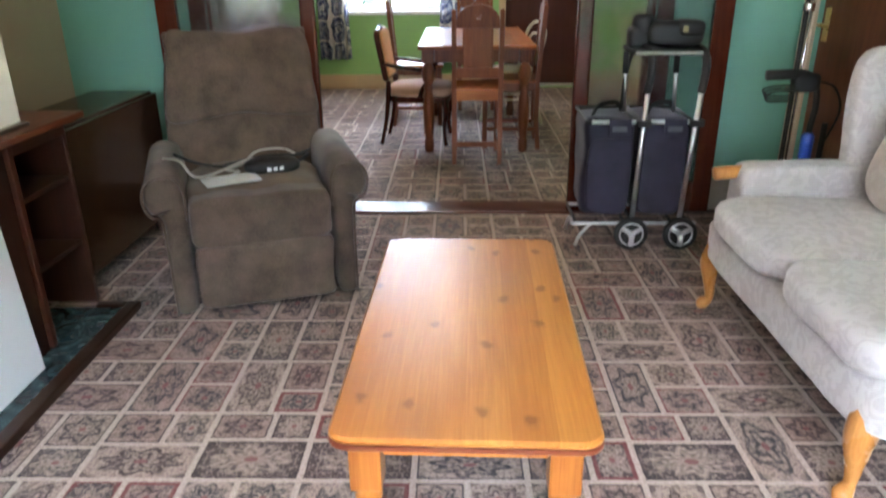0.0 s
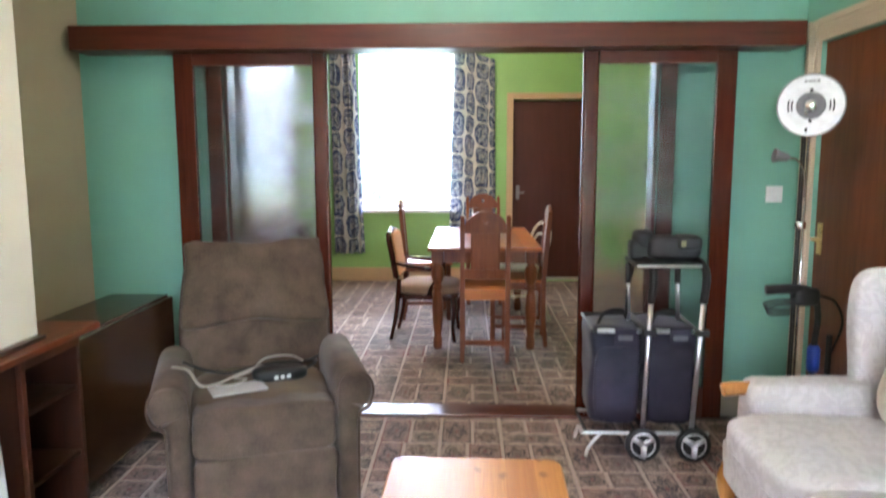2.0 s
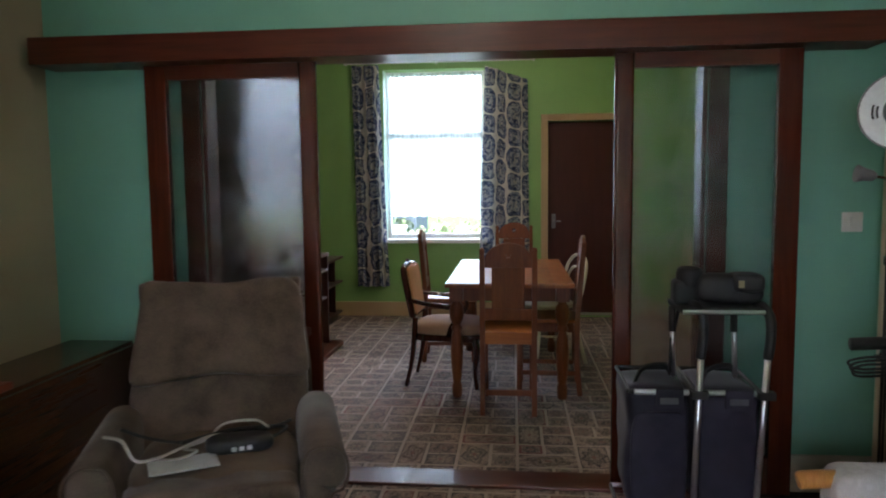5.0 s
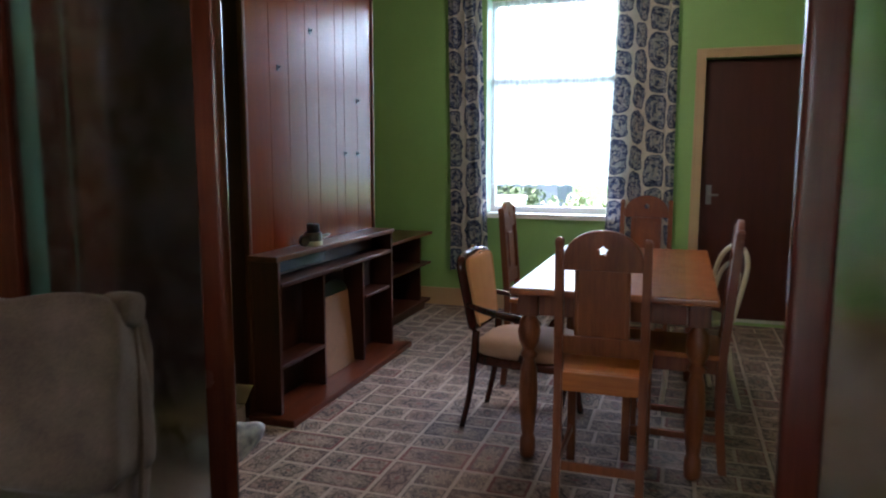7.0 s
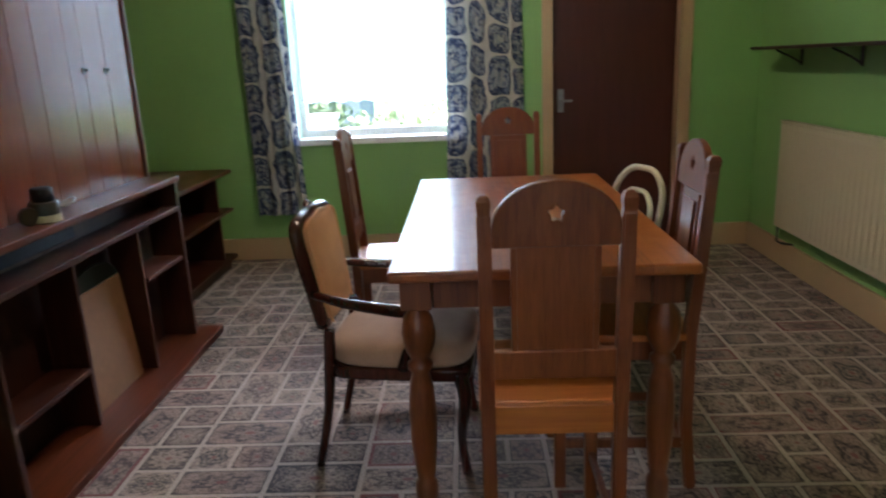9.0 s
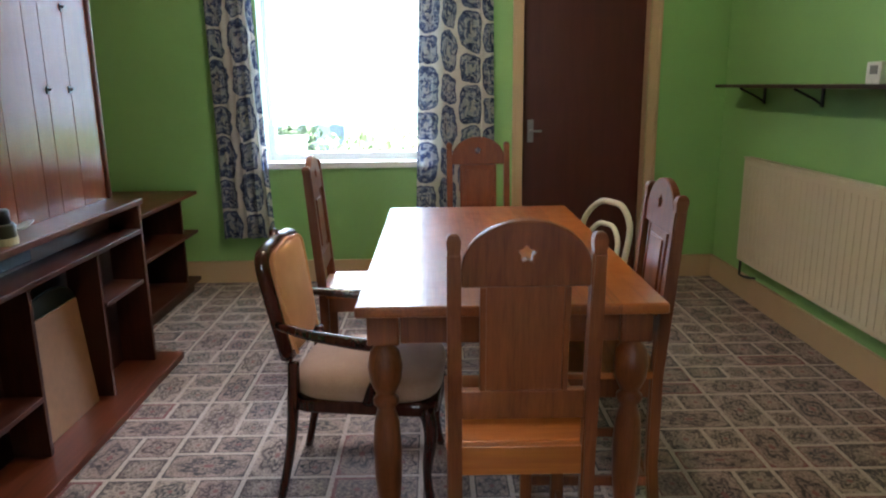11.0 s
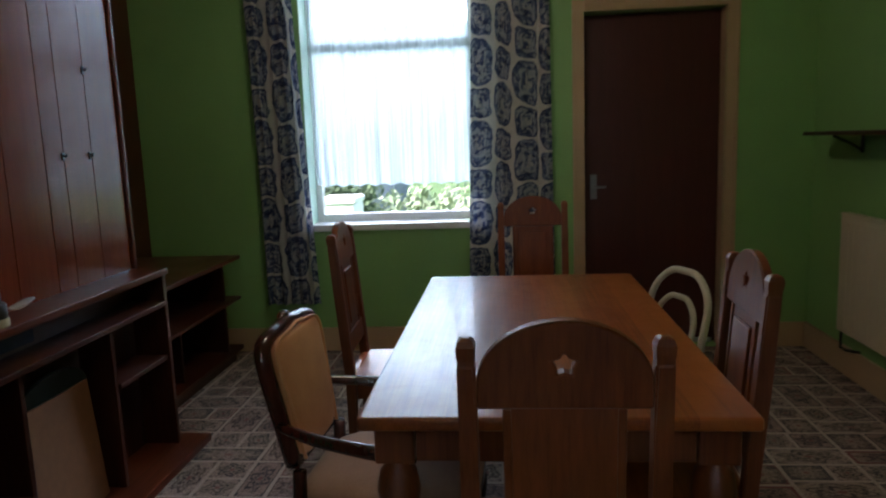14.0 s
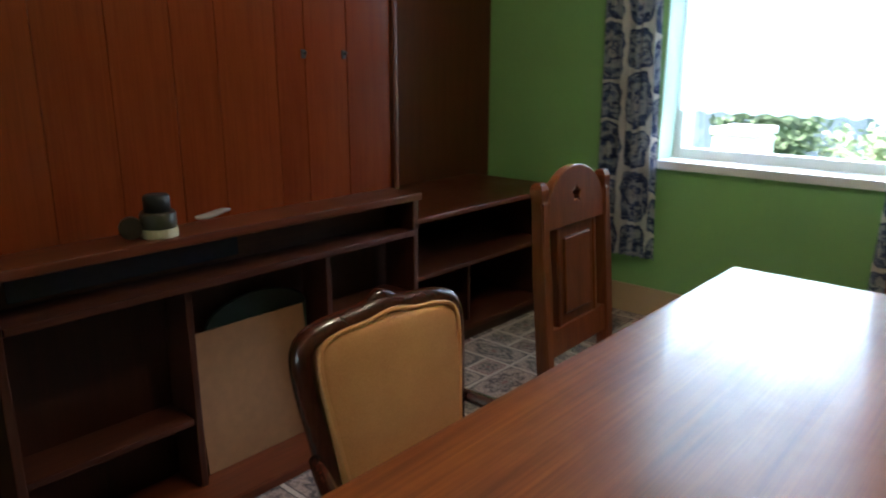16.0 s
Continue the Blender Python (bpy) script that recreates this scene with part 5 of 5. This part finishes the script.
# clutter on the seat
mag = solo("magazine", box(-0.10, 0.11, -0.06, 0.06, 0, 0.006, 0.002), plastic("grey_magazine", (0.50, 0.50, 0.51), 0.5), "grey-white magazine lying on the recliner seat", "magazine", REC @ pose(-0.10, 0.14, 0.478, 0, 0, 12))
phone = thing("hand_control", REC @ pose(0.07, 0.25, 0.464, 0, 0, 10), "black recliner hand control on the seat", "remote control")
part("body", cushion(-0.105, 0.115, -0.05, 0.05, 0.0, 0.058, 3.5, 8, 0.010, 1.0), BLACK, phone, smooth=True)
for k in range(3):
    part("button", box(-0.03 + 0.025 * k, -0.014 + 0.025 * k, -0.054, -0.046, 0.022, 0.036, 0.002), WHITEP, phone, "white button mark")
part("cable", tube([(0.1, 0.0, 0.03), (0.17, 0.04, 0.05), (0.12, 0.10, 0.04), (0.0, 0.09, 0.05), (-0.10, 0.06, 0.05), (-0.18, 0.03, 0.05)], 0.007, 7, None, 6), BLACK, phone, smooth=True)
strap = solo("white_strap", tube([(-0.335, 0.18, 0.578), (-0.275, 0.15, 0.568), (-0.235, 0.12, 0.515), (-0.18, 0.16, 0.50), (-0.10, 0.22, 0.51), (-0.02, 0.26, 0.525), (0.04, 0.30, 0.51)], 0.0055, 8, None, 6, 0.6), plastic("grey_webbing", (0.33, 0.30, 0.26), 0.7), "white webbing strap trailing over the recliner", "strap", REC, True)


solo("white_cable", tube([(-0.20, 0.20, 0.487), (-0.12, 0.16, 0.492), (-0.06, 0.21, 0.495), (-0.11, 0.26, 0.49), (-0.04, 0.30, 0.50), (0.02, 0.33, 0.54), (0.12, 0.33, 0.545), (0.17, 0.27, 0.535)], 0.0045, 8, None, 6), plastic("dull_white_cable", (0.36, 0.33, 0.29), 0.5), "dull white cable tangled on the recliner seat", "cable", REC, True)
solo("black_cable", tube([(-0.30, 0.26, 0.572), (-0.22, 0.30, 0.52), (-0.12, 0.33, 0.488), (0.0, 0.38, 0.49), (0.16, 0.36, 0.50), (0.25, 0.38, 0.52)], 0.006, 8, None, 6), BLACK, "thin black cable trailing over the recliner seat", "cable", REC, True)


# ---- drop-leaf table in the alcove ----
dl = thing("drop_leaf_table", pose(0, 0, 0), "dark polished drop-leaf table folded against the alcove wall", "drop-leaf table")
part("top", box(-1.66, -1.37, 2.86, 3.76, 0.675, 0.70, 0.006), WALNUT, dl)
part("leaf", box(-1.372, -1.345, 2.86, 3.76, 0.10, 0.69, 0.008), WALNUT, dl, "hanging dark table leaf")
part("leaf", box(-1.69, -1.662, 2.86, 3.76, 0.10, 0.69, 0.008), WALNUT, dl)
for x in (-1.63, -1.41):
    for y in (2.90, 3.70):
        part("leg", lathe([(0.014, 0), (0.02, 0.03), (0.016, 0.1), (0.024, 0.35), (0.018, 0.55), (0.026, 0.6), (0.026, 0.675)], 14, None, (x, y, 0)), WALNUT_Z, dl, smooth=True)
part("end_rail", box(-1.63, -1.41, 2.885, 2.905, 0.58, 0.674, 0.003), WALNUT, dl)
part("end_rail", box(-1.63, -1.41, 3.695, 3.715, 0.58, 0.674, 0.003), WALNUT, dl)

# ---- living room hearth and surround ----
hearth = thing("hearth", pose(0, 0, 0), "green marble hearth with a dark wooden edge", "hearth")
part("slab", box(-1.298, -1.185, 0.9, 2.765, 0.0, 0.024, 0.003), MARBLE, hearth)
part("edge", box(-1.184, -1.135, 0.9, 2.81, 0.0, 0.032, 0.006), DARKWOOD, hearth)
part("edge", box(-1.298, -1.185, 2.766, 2.81, 0.0, 0.032, 0.006), DARKWOOD, hearth)
part("slab_inner", box(-1.60, -1.2985, 2.445, 2.765, 0.0, 0.024, 0.003), MARBLE, hearth)
ls_ = thing("living_surround", pose(0, 0, 0), "dark red wooden fireplace surround with open side shelves", "fireplace surround")
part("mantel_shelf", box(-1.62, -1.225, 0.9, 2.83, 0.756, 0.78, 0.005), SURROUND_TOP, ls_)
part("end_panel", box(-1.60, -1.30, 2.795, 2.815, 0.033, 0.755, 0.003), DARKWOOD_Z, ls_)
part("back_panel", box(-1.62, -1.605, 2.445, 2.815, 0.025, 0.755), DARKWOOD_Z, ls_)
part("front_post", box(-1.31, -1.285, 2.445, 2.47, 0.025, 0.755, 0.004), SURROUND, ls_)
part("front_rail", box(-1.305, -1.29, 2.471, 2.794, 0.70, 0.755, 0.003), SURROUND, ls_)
# darker stain than the surround, so the shade inside is in the colour
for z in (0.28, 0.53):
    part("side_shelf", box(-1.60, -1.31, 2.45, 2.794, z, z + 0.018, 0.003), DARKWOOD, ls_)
solo("white_board", moved(box(-0.006, 0.006, -0.55, 0.175, 0.0, 0.60, 0.003), pose(-1.250, 2.135, 0.026, 0, -3.5, 0)), BOARDW, "white painted board leaning against the fireplace", "board")
part("picture_ledge", box(-1.2985, -1.27, 1.6, 2.57, 0.781, 0.795, 0.003), DARKWOOD, ls_)


# ---- sofa ----
def sofa():
    c = thing("wingback_sofa", pose(1.42, 2.28, 0), "ivory damask two-seat wingback sofa with honey wooden feet", "sofa")
    # local: x from the front (-0.38) to the back, y along the seat
    y0, y1 = -0.64, 0.64
    part("base", cushion(-0.37, 0.33, y0 + 0.02, y1 - 0.02, 0.205, 0.365, 9.0, 12, 0.006, 2.0), DAMASK, c, smooth=True)
    for a, b in ((y0 + 0.05, -0.06), (-0.06, y1 - 0.12)):
        part("seat_cushion", cushion(-0.395, 0.22, a, b, 0.345, 0.475, 5.0, 12, 0.010, a * 7), DAMASK, c, smooth=True)
    part("back", moved(cushion(-0.075, 0.075, y0 + 0.06, y1 - 0.06, 0.0, 0.62, 5.0, 12, 0.012, 5.0), pose(0.25, 0, 0.36, 0, 8, 0)), DAMASK, c, smooth=True)
    for s in (-1, 1):
        yc = s * 0.585
        arm = part("arm", cushion(-0.27, 0.27, yc - 0.075, yc + 0.075, 0.30, 0.568, 8.0, 12, 0.010, s * 3.0), DAMASK, c, smooth=True)
        part("arm_end", tube([(-0.20, yc, 0.535), (-0.30, yc, 0.532), (-0.345, yc, 0.528), (-0.352, yc, 0.527)], [0.026, 0.026, 0.026, 0.018], 12, None, 3), HONEY, arm, "honey wooden arm end", smooth=True)

        def wing(u):
            top = (u.z + 1) / 2
            return (u.x * (1.0 - 0.35 * (1 - top)) + 0.12 * top, u.y, u.z)

        part("wing", cushion(0.06, 0.34, yc - 0.05, yc + 0.05, 0.45, 0.985, 3.5, 12, 0.008, s * 2.0, wing), DAMASK, c, smooth=True)
        for x in (-0.315, 0.28):
            dx = -0.025 if x < 0 else 0.03
            part("foot", tube([(x, s * 0.53, 0.25), (x + dx * 0.8, s * 0.54, 0.19), (x + dx * 0.5, s * 0.535, 0.10), (x + dx * 0.4, s * 0.53, 0.045), (x + dx * 1.1, s * 0.54, 0.02), (x + dx * 1.1, s * 0.54, 0.0)], [0.045, 0.038, 0.022, 0.016, 0.026, 0.02], 12, None, 4), HONEY, c, "honey cabriole foot", smooth=True)
    return c


sofa()
solo("scatter_cushion", moved(cushion(-0.06, 0.06, -0.20, 0.20, -0.19, 0.19, 3.2, 10, 0.01, 9.0), pose(1.60, 2.48, 0.66, 0, 18, 12)), cloth("floral_cushion", (0.42, 0.36, 0.30), (0.64, 0.58, 0.52), 24, 0.3, 0.85, 14.0, 0.1), "pale floral scatter cushion against the sofa back", "cushion", smooth=True)


# ---- laundry trolley ----
def trolley(m):
    c = thing("bag_trolley", m, "two-bag slate fabric trolley with an aluminium frame", "trolley", "")
    for k, x0 in enumerate((-0.235, 0.012)):
        def taper(u):
            w = 0.91 + 0.09 * (u.z + 1) / 2
            return (u.x * w, u.y * w, u.z)
        b = part("bag", cushion(x0, x0 + 0.242, -0.17, 0.15, 0.14, 0.60, 10.0, 9, 0.014, k * 4.0, taper), BAGCLOTH, c, "slate nylon bag", smooth=True)
        part("rim", tube([(x0 + 0.01, -0.165, 0.59), (x0 + 0.24, -0.165, 0.59), (x0 + 0.24, 0.145, 0.60), (x0 + 0.01, 0.145, 0.60), (x0 + 0.01, -0.165, 0.59)], 0.009, 8), BLACK, b, "black padded rim")
        part("rim_bar", tube([(x0 + 0.03, -0.179, 0.592), (x0 + 0.225, -0.179, 0.592)], 0.011, 8), ALU, b, "silver bar on the rim")
        part("flap", box(x0 + 0.105, x0 + 0.205, -0.194, -0.184, 0.535, 0.606, 0.004), BAGCLOTH, b)
        part("front_fold", cushion(x0 + 0.02, x0 + 0.23, -0.178, -0.16, 0.16, 0.52, 6.0, 6, 0.012, 8.0 + k), BAGCLOTH, b, smooth=True)
        part("label_tag", box(x0 + 0.12, x0 + 0.185, -0.199, -0.1945, 0.552, 0.575, 0.001), plastic("dark_grey_tag", (0.10, 0.10, 0.11), 0.5), b, "grey label tag")
        part("strap", tube([(x0 + 0.04, -0.1, 0.59), (x0 + 0.08, -0.05, 0.645), (x0 + 0.17, 0.0, 0.65), (x0 + 0.21, 0.05, 0.60)], 0.012, 7, None, 4, 0.35), BLACK, b, smooth=True)
    # frame: two long uprights in front, two behind, a handle between
    for x, lean in ((0.028, 0.022), (0.262, 0.035)):
        part("upright", tube([(x - lean, -0.20, 0.115), (x, -0.195, 0.78)], 0.0115, 10), ALU, c, smooth=True)
        part("grip", tube([(x - 0.004, -0.196, 0.725), (x + 0.003, -0.199, 0.80), (x + 0.003, -0.193, 0.868), (x - 0.006, -0.15, 0.903), (x - 0.016, -0.09, 0.908)], 0.0175, 12, None, 5), BLACK, c, smooth=True)
        part("clamp", box(x - 0.035, x + 0.025, -0.215, -0.175, 0.575, 0.605, 0.004), BLACK, c)
        part("back_tube", tube([(x - 0.05, 0.02, 0.60), (x - 0.06, 0.02, 0.86)], 0.010, 8), ALU, c, smooth=True)
        part("back_grip", tube([(x - 0.058, 0.02, 0.78), (x - 0.06, 0.02, 0.88)], 0.014, 8), BLACK, c, smooth=True)
    part("base_bar", tube([(-0.27, -0.19, 0.115), (0.31, -0.19, 0.115)], 0.009, 8), ALU, c)
    part("base_bar", tube([(-0.25, 0.10, 0.115), (0.30, 0.10, 0.115)], 0.009, 8), ALU, c)
    for x in (-0.25, 0.02, 0.28):
        part("cross_bar", tube([(x, -0.19, 0.115), (x, 0.10, 0.115)], 0.008, 8), BLACK, c)
    part("stand_leg", tube([(-0.18, -0.19, 0.115), (-0.235, -0.21, 0.06), (-0.25, -0.20, 0.008)], 0.008, 8, None, 4), ALU, c, smooth=True)
    part("stand_leg", tube([(-0.27, -0.19, 0.115), (-0.285, -0.20, 0.15), (-0.30, -0.18, 0.09)], 0.008, 8, None, 4), ALU, c, smooth=True)
    for x in (0.0, 0.228):
        w = part("wheel", moved(lathe([(0.056, -0.014), (0.074, -0.014), (0.079, -0.008), (0.079, 0.008), (0.074, 0.014), (0.056, 0.014)], 30), pose(x, -0.235, 0.079, 90)), BLACK, c, "black rubber tyre", smooth=True)
        bm = bmesh.new()
        lathe([(0.016, -0.017), (0.018, -0.017), (0.018, 0.017), (0.012, 0.019)], 16, bm)
        for k in range(3):
            a = 2 * math.pi * k / 3 + 0.5
            tube([(0, 0, 0.011), (0.058 * math.cos(a), 0.058 * math.sin(a), 0.011)], [0.022, 0.017], 8, bm, 0, 0.5)
        lathe([(0.047, 0.006), (0.050, 0.015), (0.057, 0.015), (0.058, 0.006)], 30, bm)
        part("hub", moved(bm, pose(x, -0.235, 0.079, 90)), ALU, w, "silver three-spoke hub", smooth=True)
        part("axle", tube([(x, -0.235, 0.079), (x, 0.08, 0.09)], 0.007, 8), BLACK, c)
    part("tray", box(-0.045, 0.25, -0.19, 0.05, 0.885, 0.905, 0.006), BLACK, c, "black top tray")
    part("tray_rim", tube([(-0.04, -0.195, 0.893), (0.245, -0.195, 0.893)], 0.008, 8), ALU, c)
    part("rear_strap", tube([(0.0, 0.03, 0.88), (-0.03, 0.02, 0.75), (-0.04, 0.0, 0.62)], 0.012, 7, None, 4, 0.4), BLACK, c, smooth=True)
    return c


TRO = pose(0.93, 3.66, 0)
trolley(TRO)
cs = thing("black_camera_bag", TRO @ pose(0.10, -0.07, 0.906) @ Matrix.Diagonal((1.1, 1.1, 1.3, 1)), "black camera and pouch lying on the trolley top", "bag")
part("pouch", cushion(-0.07, 0.155, -0.07, 0.07, 0.0, 0.085, 4.0, 9, 0.014, 3.0), BLACK, cs, smooth=True)
part("pouch_wing", cushion(0.04, 0.15, -0.085, 0.02, 0.04, 0.095, 4.0, 8, 0.008, 6.0), BLACK, cs, smooth=True)
part("lens_barrel", lathe([(0.036, 0.045), (0.043, 0.055), (0.045, 0.085), (0.040, 0.10), (0.030, 0.106), (0.024, 0.102)], 20, None, (-0.082, 0.0, 0.0)), BLACK, cs, smooth=True)
part("camera_body", cushion(-0.14, -0.05, -0.04, 0.04, 0.0, 0.07, 5.0, 8, 0.004, 2.0), BLACK, cs, smooth=True)
part("badge", box(0.055, 0.073, -0.090, -0.084, 0.055, 0.075), plastic("dull_yellow_badge", (0.25, 0.22, 0.10), 0.5), cs)


# ---- floor lamp ----
def floor_lamp(m):
    c = thing("floor_lamp", m, "tall floor lamp with a tilted white dish and a reading arm", "floor lamp")
    part("base", lathe([(0.125, 0.0), (0.13, 0.008), (0.12, 0.02), (0.03, 0.03), (0.02, 0.04)], 28), BLACK, c, smooth=True)
    for a in (0, 2.1, 4.2):
        part("rod", tube([(0.014 * math.cos(a), 0.014 * math.sin(a), 0.03), (0.014 * math.cos(a), 0.014 * math.sin(a), 1.50)], 0.0055, 8), CHROME if a < 1 else BLACK, c, smooth=True)
    for z in (0.25, 0.72, 1.06):
        part("collar", lathe([(0.022, z), (0.024, z + 0.004), (0.024, z + 0.03), (0.022, z + 0.034)], 14), CHROME, c, smooth=True)
    part("knob", moved(lathe([(0.006, 0), (0.010, 0.004), (0.010, 0.02)], 10), pose(-0.02, 0, 0.735, 0, -90)), CHROME, c)
    head = look((0, -0.03, 1.595), (-1.48, -3.1, 1.50))     # the dish faces into the room
    d = moved(lathe([(0.002, -0.055), (0.05, -0.055), (0.09, -0.04), (0.129, -0.006), (0.132, 0.0), (0.129, 0.003), (0.085, -0.022), (0.05, -0.032), (0.002, -0.034)], 40), head @ pose(0, 0, 0, 180))
    dish = part("dish", d, LAMPWHITE, c, "white enamel dish", smooth=True)
    part("dish_rim", moved(tube([(0.131 * math.cos(a), 0.131 * math.sin(a), 0.0) for a in np.linspace(0, 2 * math.pi, 49)], 0.004, 8), head @ pose(0, 0, 0, 180)), GREYP, dish, smooth=True)
    part("holder", moved(lathe([(0.055, -0.033), (0.058, -0.028), (0.050, -0.020), (0.040, -0.026)], 28), head @ pose(0, 0, 0, 180)), GREYP, dish, "grey lamp holder ring", smooth=True)
    part("bulb", moved(lathe([(0.026, -0.036), (0.028, -0.022), (0.024, -0.012), (0.010, -0.008)], 20), head @ pose(0, 0, 0, 180)), CHROME, dish, smooth=True)
    for s in (-1, 1):
        for k in range(2):
            r = 0.075 + 0.014 * k
            pts = [(s * r * math.cos(a), r * math.sin(a), -0.0255 + 0.0065 * k) for a in np.linspace(-0.28, 0.28, 7)]
            part("vent_slot", moved(tube(pts, 0.0035, 6), head @ pose(0, 0, 0, 180)), BLACK, dish, "dark vent slot")
    for k in range(4):
        part("print_bar", moved(box(-0.030 + 0.016 * k, -0.018 + 0.016 * k, -0.1075, -0.0985, -0.0085, -0.0065), head @ pose(0, 0, 0, 180)), GREYP, dish, "grey printed mark")
    for k in (-1, 1):
        part("screw_lug", moved(lathe([(0.006, -0.03), (0.008, -0.026), (0.005, -0.022)], 8, None, (0, k * 0.066, 0)), head @ pose(0, 0, 0, 180)), BLACK, dish)
    part("neck", tube([(0, 0, 1.48), (0, 0.02, 1.53), (0, 0.0, 1.585)], 0.012, 8, None, 3), CHROME, c, smooth=True)
    arm = part("reading_arm", tube([(0, -0.01, 1.20), (-0.01, -0.03, 1.30), (-0.05, -0.05, 1.36), (-0.10, -0.06, 1.372)], 0.005, 8, None, 5), CHROME, c, smooth=True)
    part("reading_head", moved(lathe([(0.008, 0.0), (0.018, 0.012), (0.022, 0.04), (0.030, 0.065), (0.027, 0.066)], 16), pose(-0.09, -0.06, 1.372, 0, -80)), GREYP, arm, "small dull grey reading head", smooth=True)


floor_lamp(pose(1.60, 3.48, 0))


# ---- walking frame behind the sofa ----
wf = thing("walking_frame", pose(0, 0, 0), "folded walking frame with black handle and blue collar", "walking frame")
part("handle", tube([(1.38, 3.27, 0.825), (1.50, 3.27, 0.83), (1.56, 3.28, 0.82)], [0.021, 0.021, 0.018], 10, None, 3), BLACK, wf, smooth=True)
part("brake_box", cushion(1.49, 1.60, 3.25, 3.31, 0.755, 0.835, 4.0, 8, 0.004, 2.0), BLACK, wf, smooth=True)
for k in range(3):
    z = 0.775 - 0.012 * k
    part("brake_lever", tube([(1.50, 3.26, z + 0.01), (1.42, 3.245, z + 0.012), (1.365 + 0.008 * k, 3.25, z - 0.004), (1.40, 3.26, z - 0.03), (1.49, 3.27, z - 0.03)], 0.0045, 7, None, 5), BLACK, wf, smooth=True)
part("upright", tube([(1.59, 3.28, 0.80), (1.605, 3.28, 0.70), (1.60, 3.29, 0.55), (1.595, 3.30, 0.03)], 0.0125, 10, None, 4), BLACK, wf, smooth=True)
part("collar", lathe([(0.02, 0), (0.026, 0.01), (0.026, 0.10), (0.018, 0.115)], 14, None, (1.60, 3.288, 0.47)), BLUEP, wf, "blue plastic collar", smooth=True)
part("second_upright", tube([(1.72, 3.40, 0.60), (1.72, 3.40, 0.03)], 0.0125, 10), BLACK, wf, smooth=True)
part("cross_bar", tube([(1.597, 3.295, 0.30), (1.72, 3.40, 0.30)], 0.010, 8), BLACK, wf)
for x, y in ((1.595, 3.30), (1.72, 3.40)):
    part("ferrule", lathe([(0.02, 0.0), (0.02, 0.03), (0.014, 0.04)], 12, None, (x, y, 0)), BLACK, wf)
part("brake_cable", tube([(1.59, 3.28, 0.80), (1.68, 3.30, 0.77), (1.75, 3.36, 0.66), (1.73, 3.40, 0.52)], 0.005, 7, None, 6), BLACK, wf, smooth=True)

# ---- wall fittings and ceiling light ----
sw = thing("light_switch", pose(1.712, 4.029, 1.186), "white square light switch on the mint wall", "light switch")
part("plate", box(-0.042, 0.042, -0.009, 0.0, -0.042, 0.042, 0.003), WHITEP, sw)
part("rocker", box(-0.012, 0.012, -0.014, -0.008, -0.018, 0.018, 0.002), WHITEP, sw)

pend = thing("ceiling_light", pose(-0.005, 2.72, 0), "lit ceiling light with square opal glass shades", "ceiling light")
part("ceiling_plate", lathe([(0.07, TOP - 0.025), (0.075, TOP - 0.02), (0.075, TOP - 0.001)], 24), CREAM, pend, smooth=True)
part("stem", tube([(0.01, 0, TOP - 0.02), (0.01, 0, 2.5)], 0.008, 8), BRASS, pend)
part("bar", tube([(-0.06, 0, 2.5), (0.08, 0, 2.5)], 0.007, 8), BRASS, pend)
for x in (-0.052, 0.01, 0.072):
    arm_ = part("arm", tube([(x, 0, 2.5), (x, 0, 2.455)], 0.012, 8), BRASS, pend)
    part("shade", box(x - 0.026, x + 0.026, -0.026, 0.026, 2.366, 2.455, 0.006), SHADE_GLOW, arm_, "lit square opal glass shade")

globe = thing("ceiling_light", pose(-0.05, 6.25, 0), "lit round opal ceiling light over the dining table", "ceiling light")
part("ceiling_plate", lathe([(0.06, TOP - 0.03), (0.066, TOP - 0.024), (0.066, TOP - 0.001)], 24), CREAM, globe, smooth=True)
part("stem", tube([(0, 0, TOP - 0.03), (0, 0, 2.56)], 0.008, 8), BRASS, globe)
part("shade", lathe([(0.02, 2.40), (0.06, 2.415), (0.085, 2.45), (0.09, 2.485), (0.08, 2.525), (0.05, 2.56)], 24), SHADE_GLOW_SOFT, globe, "lit opal glass globe", smooth=True)
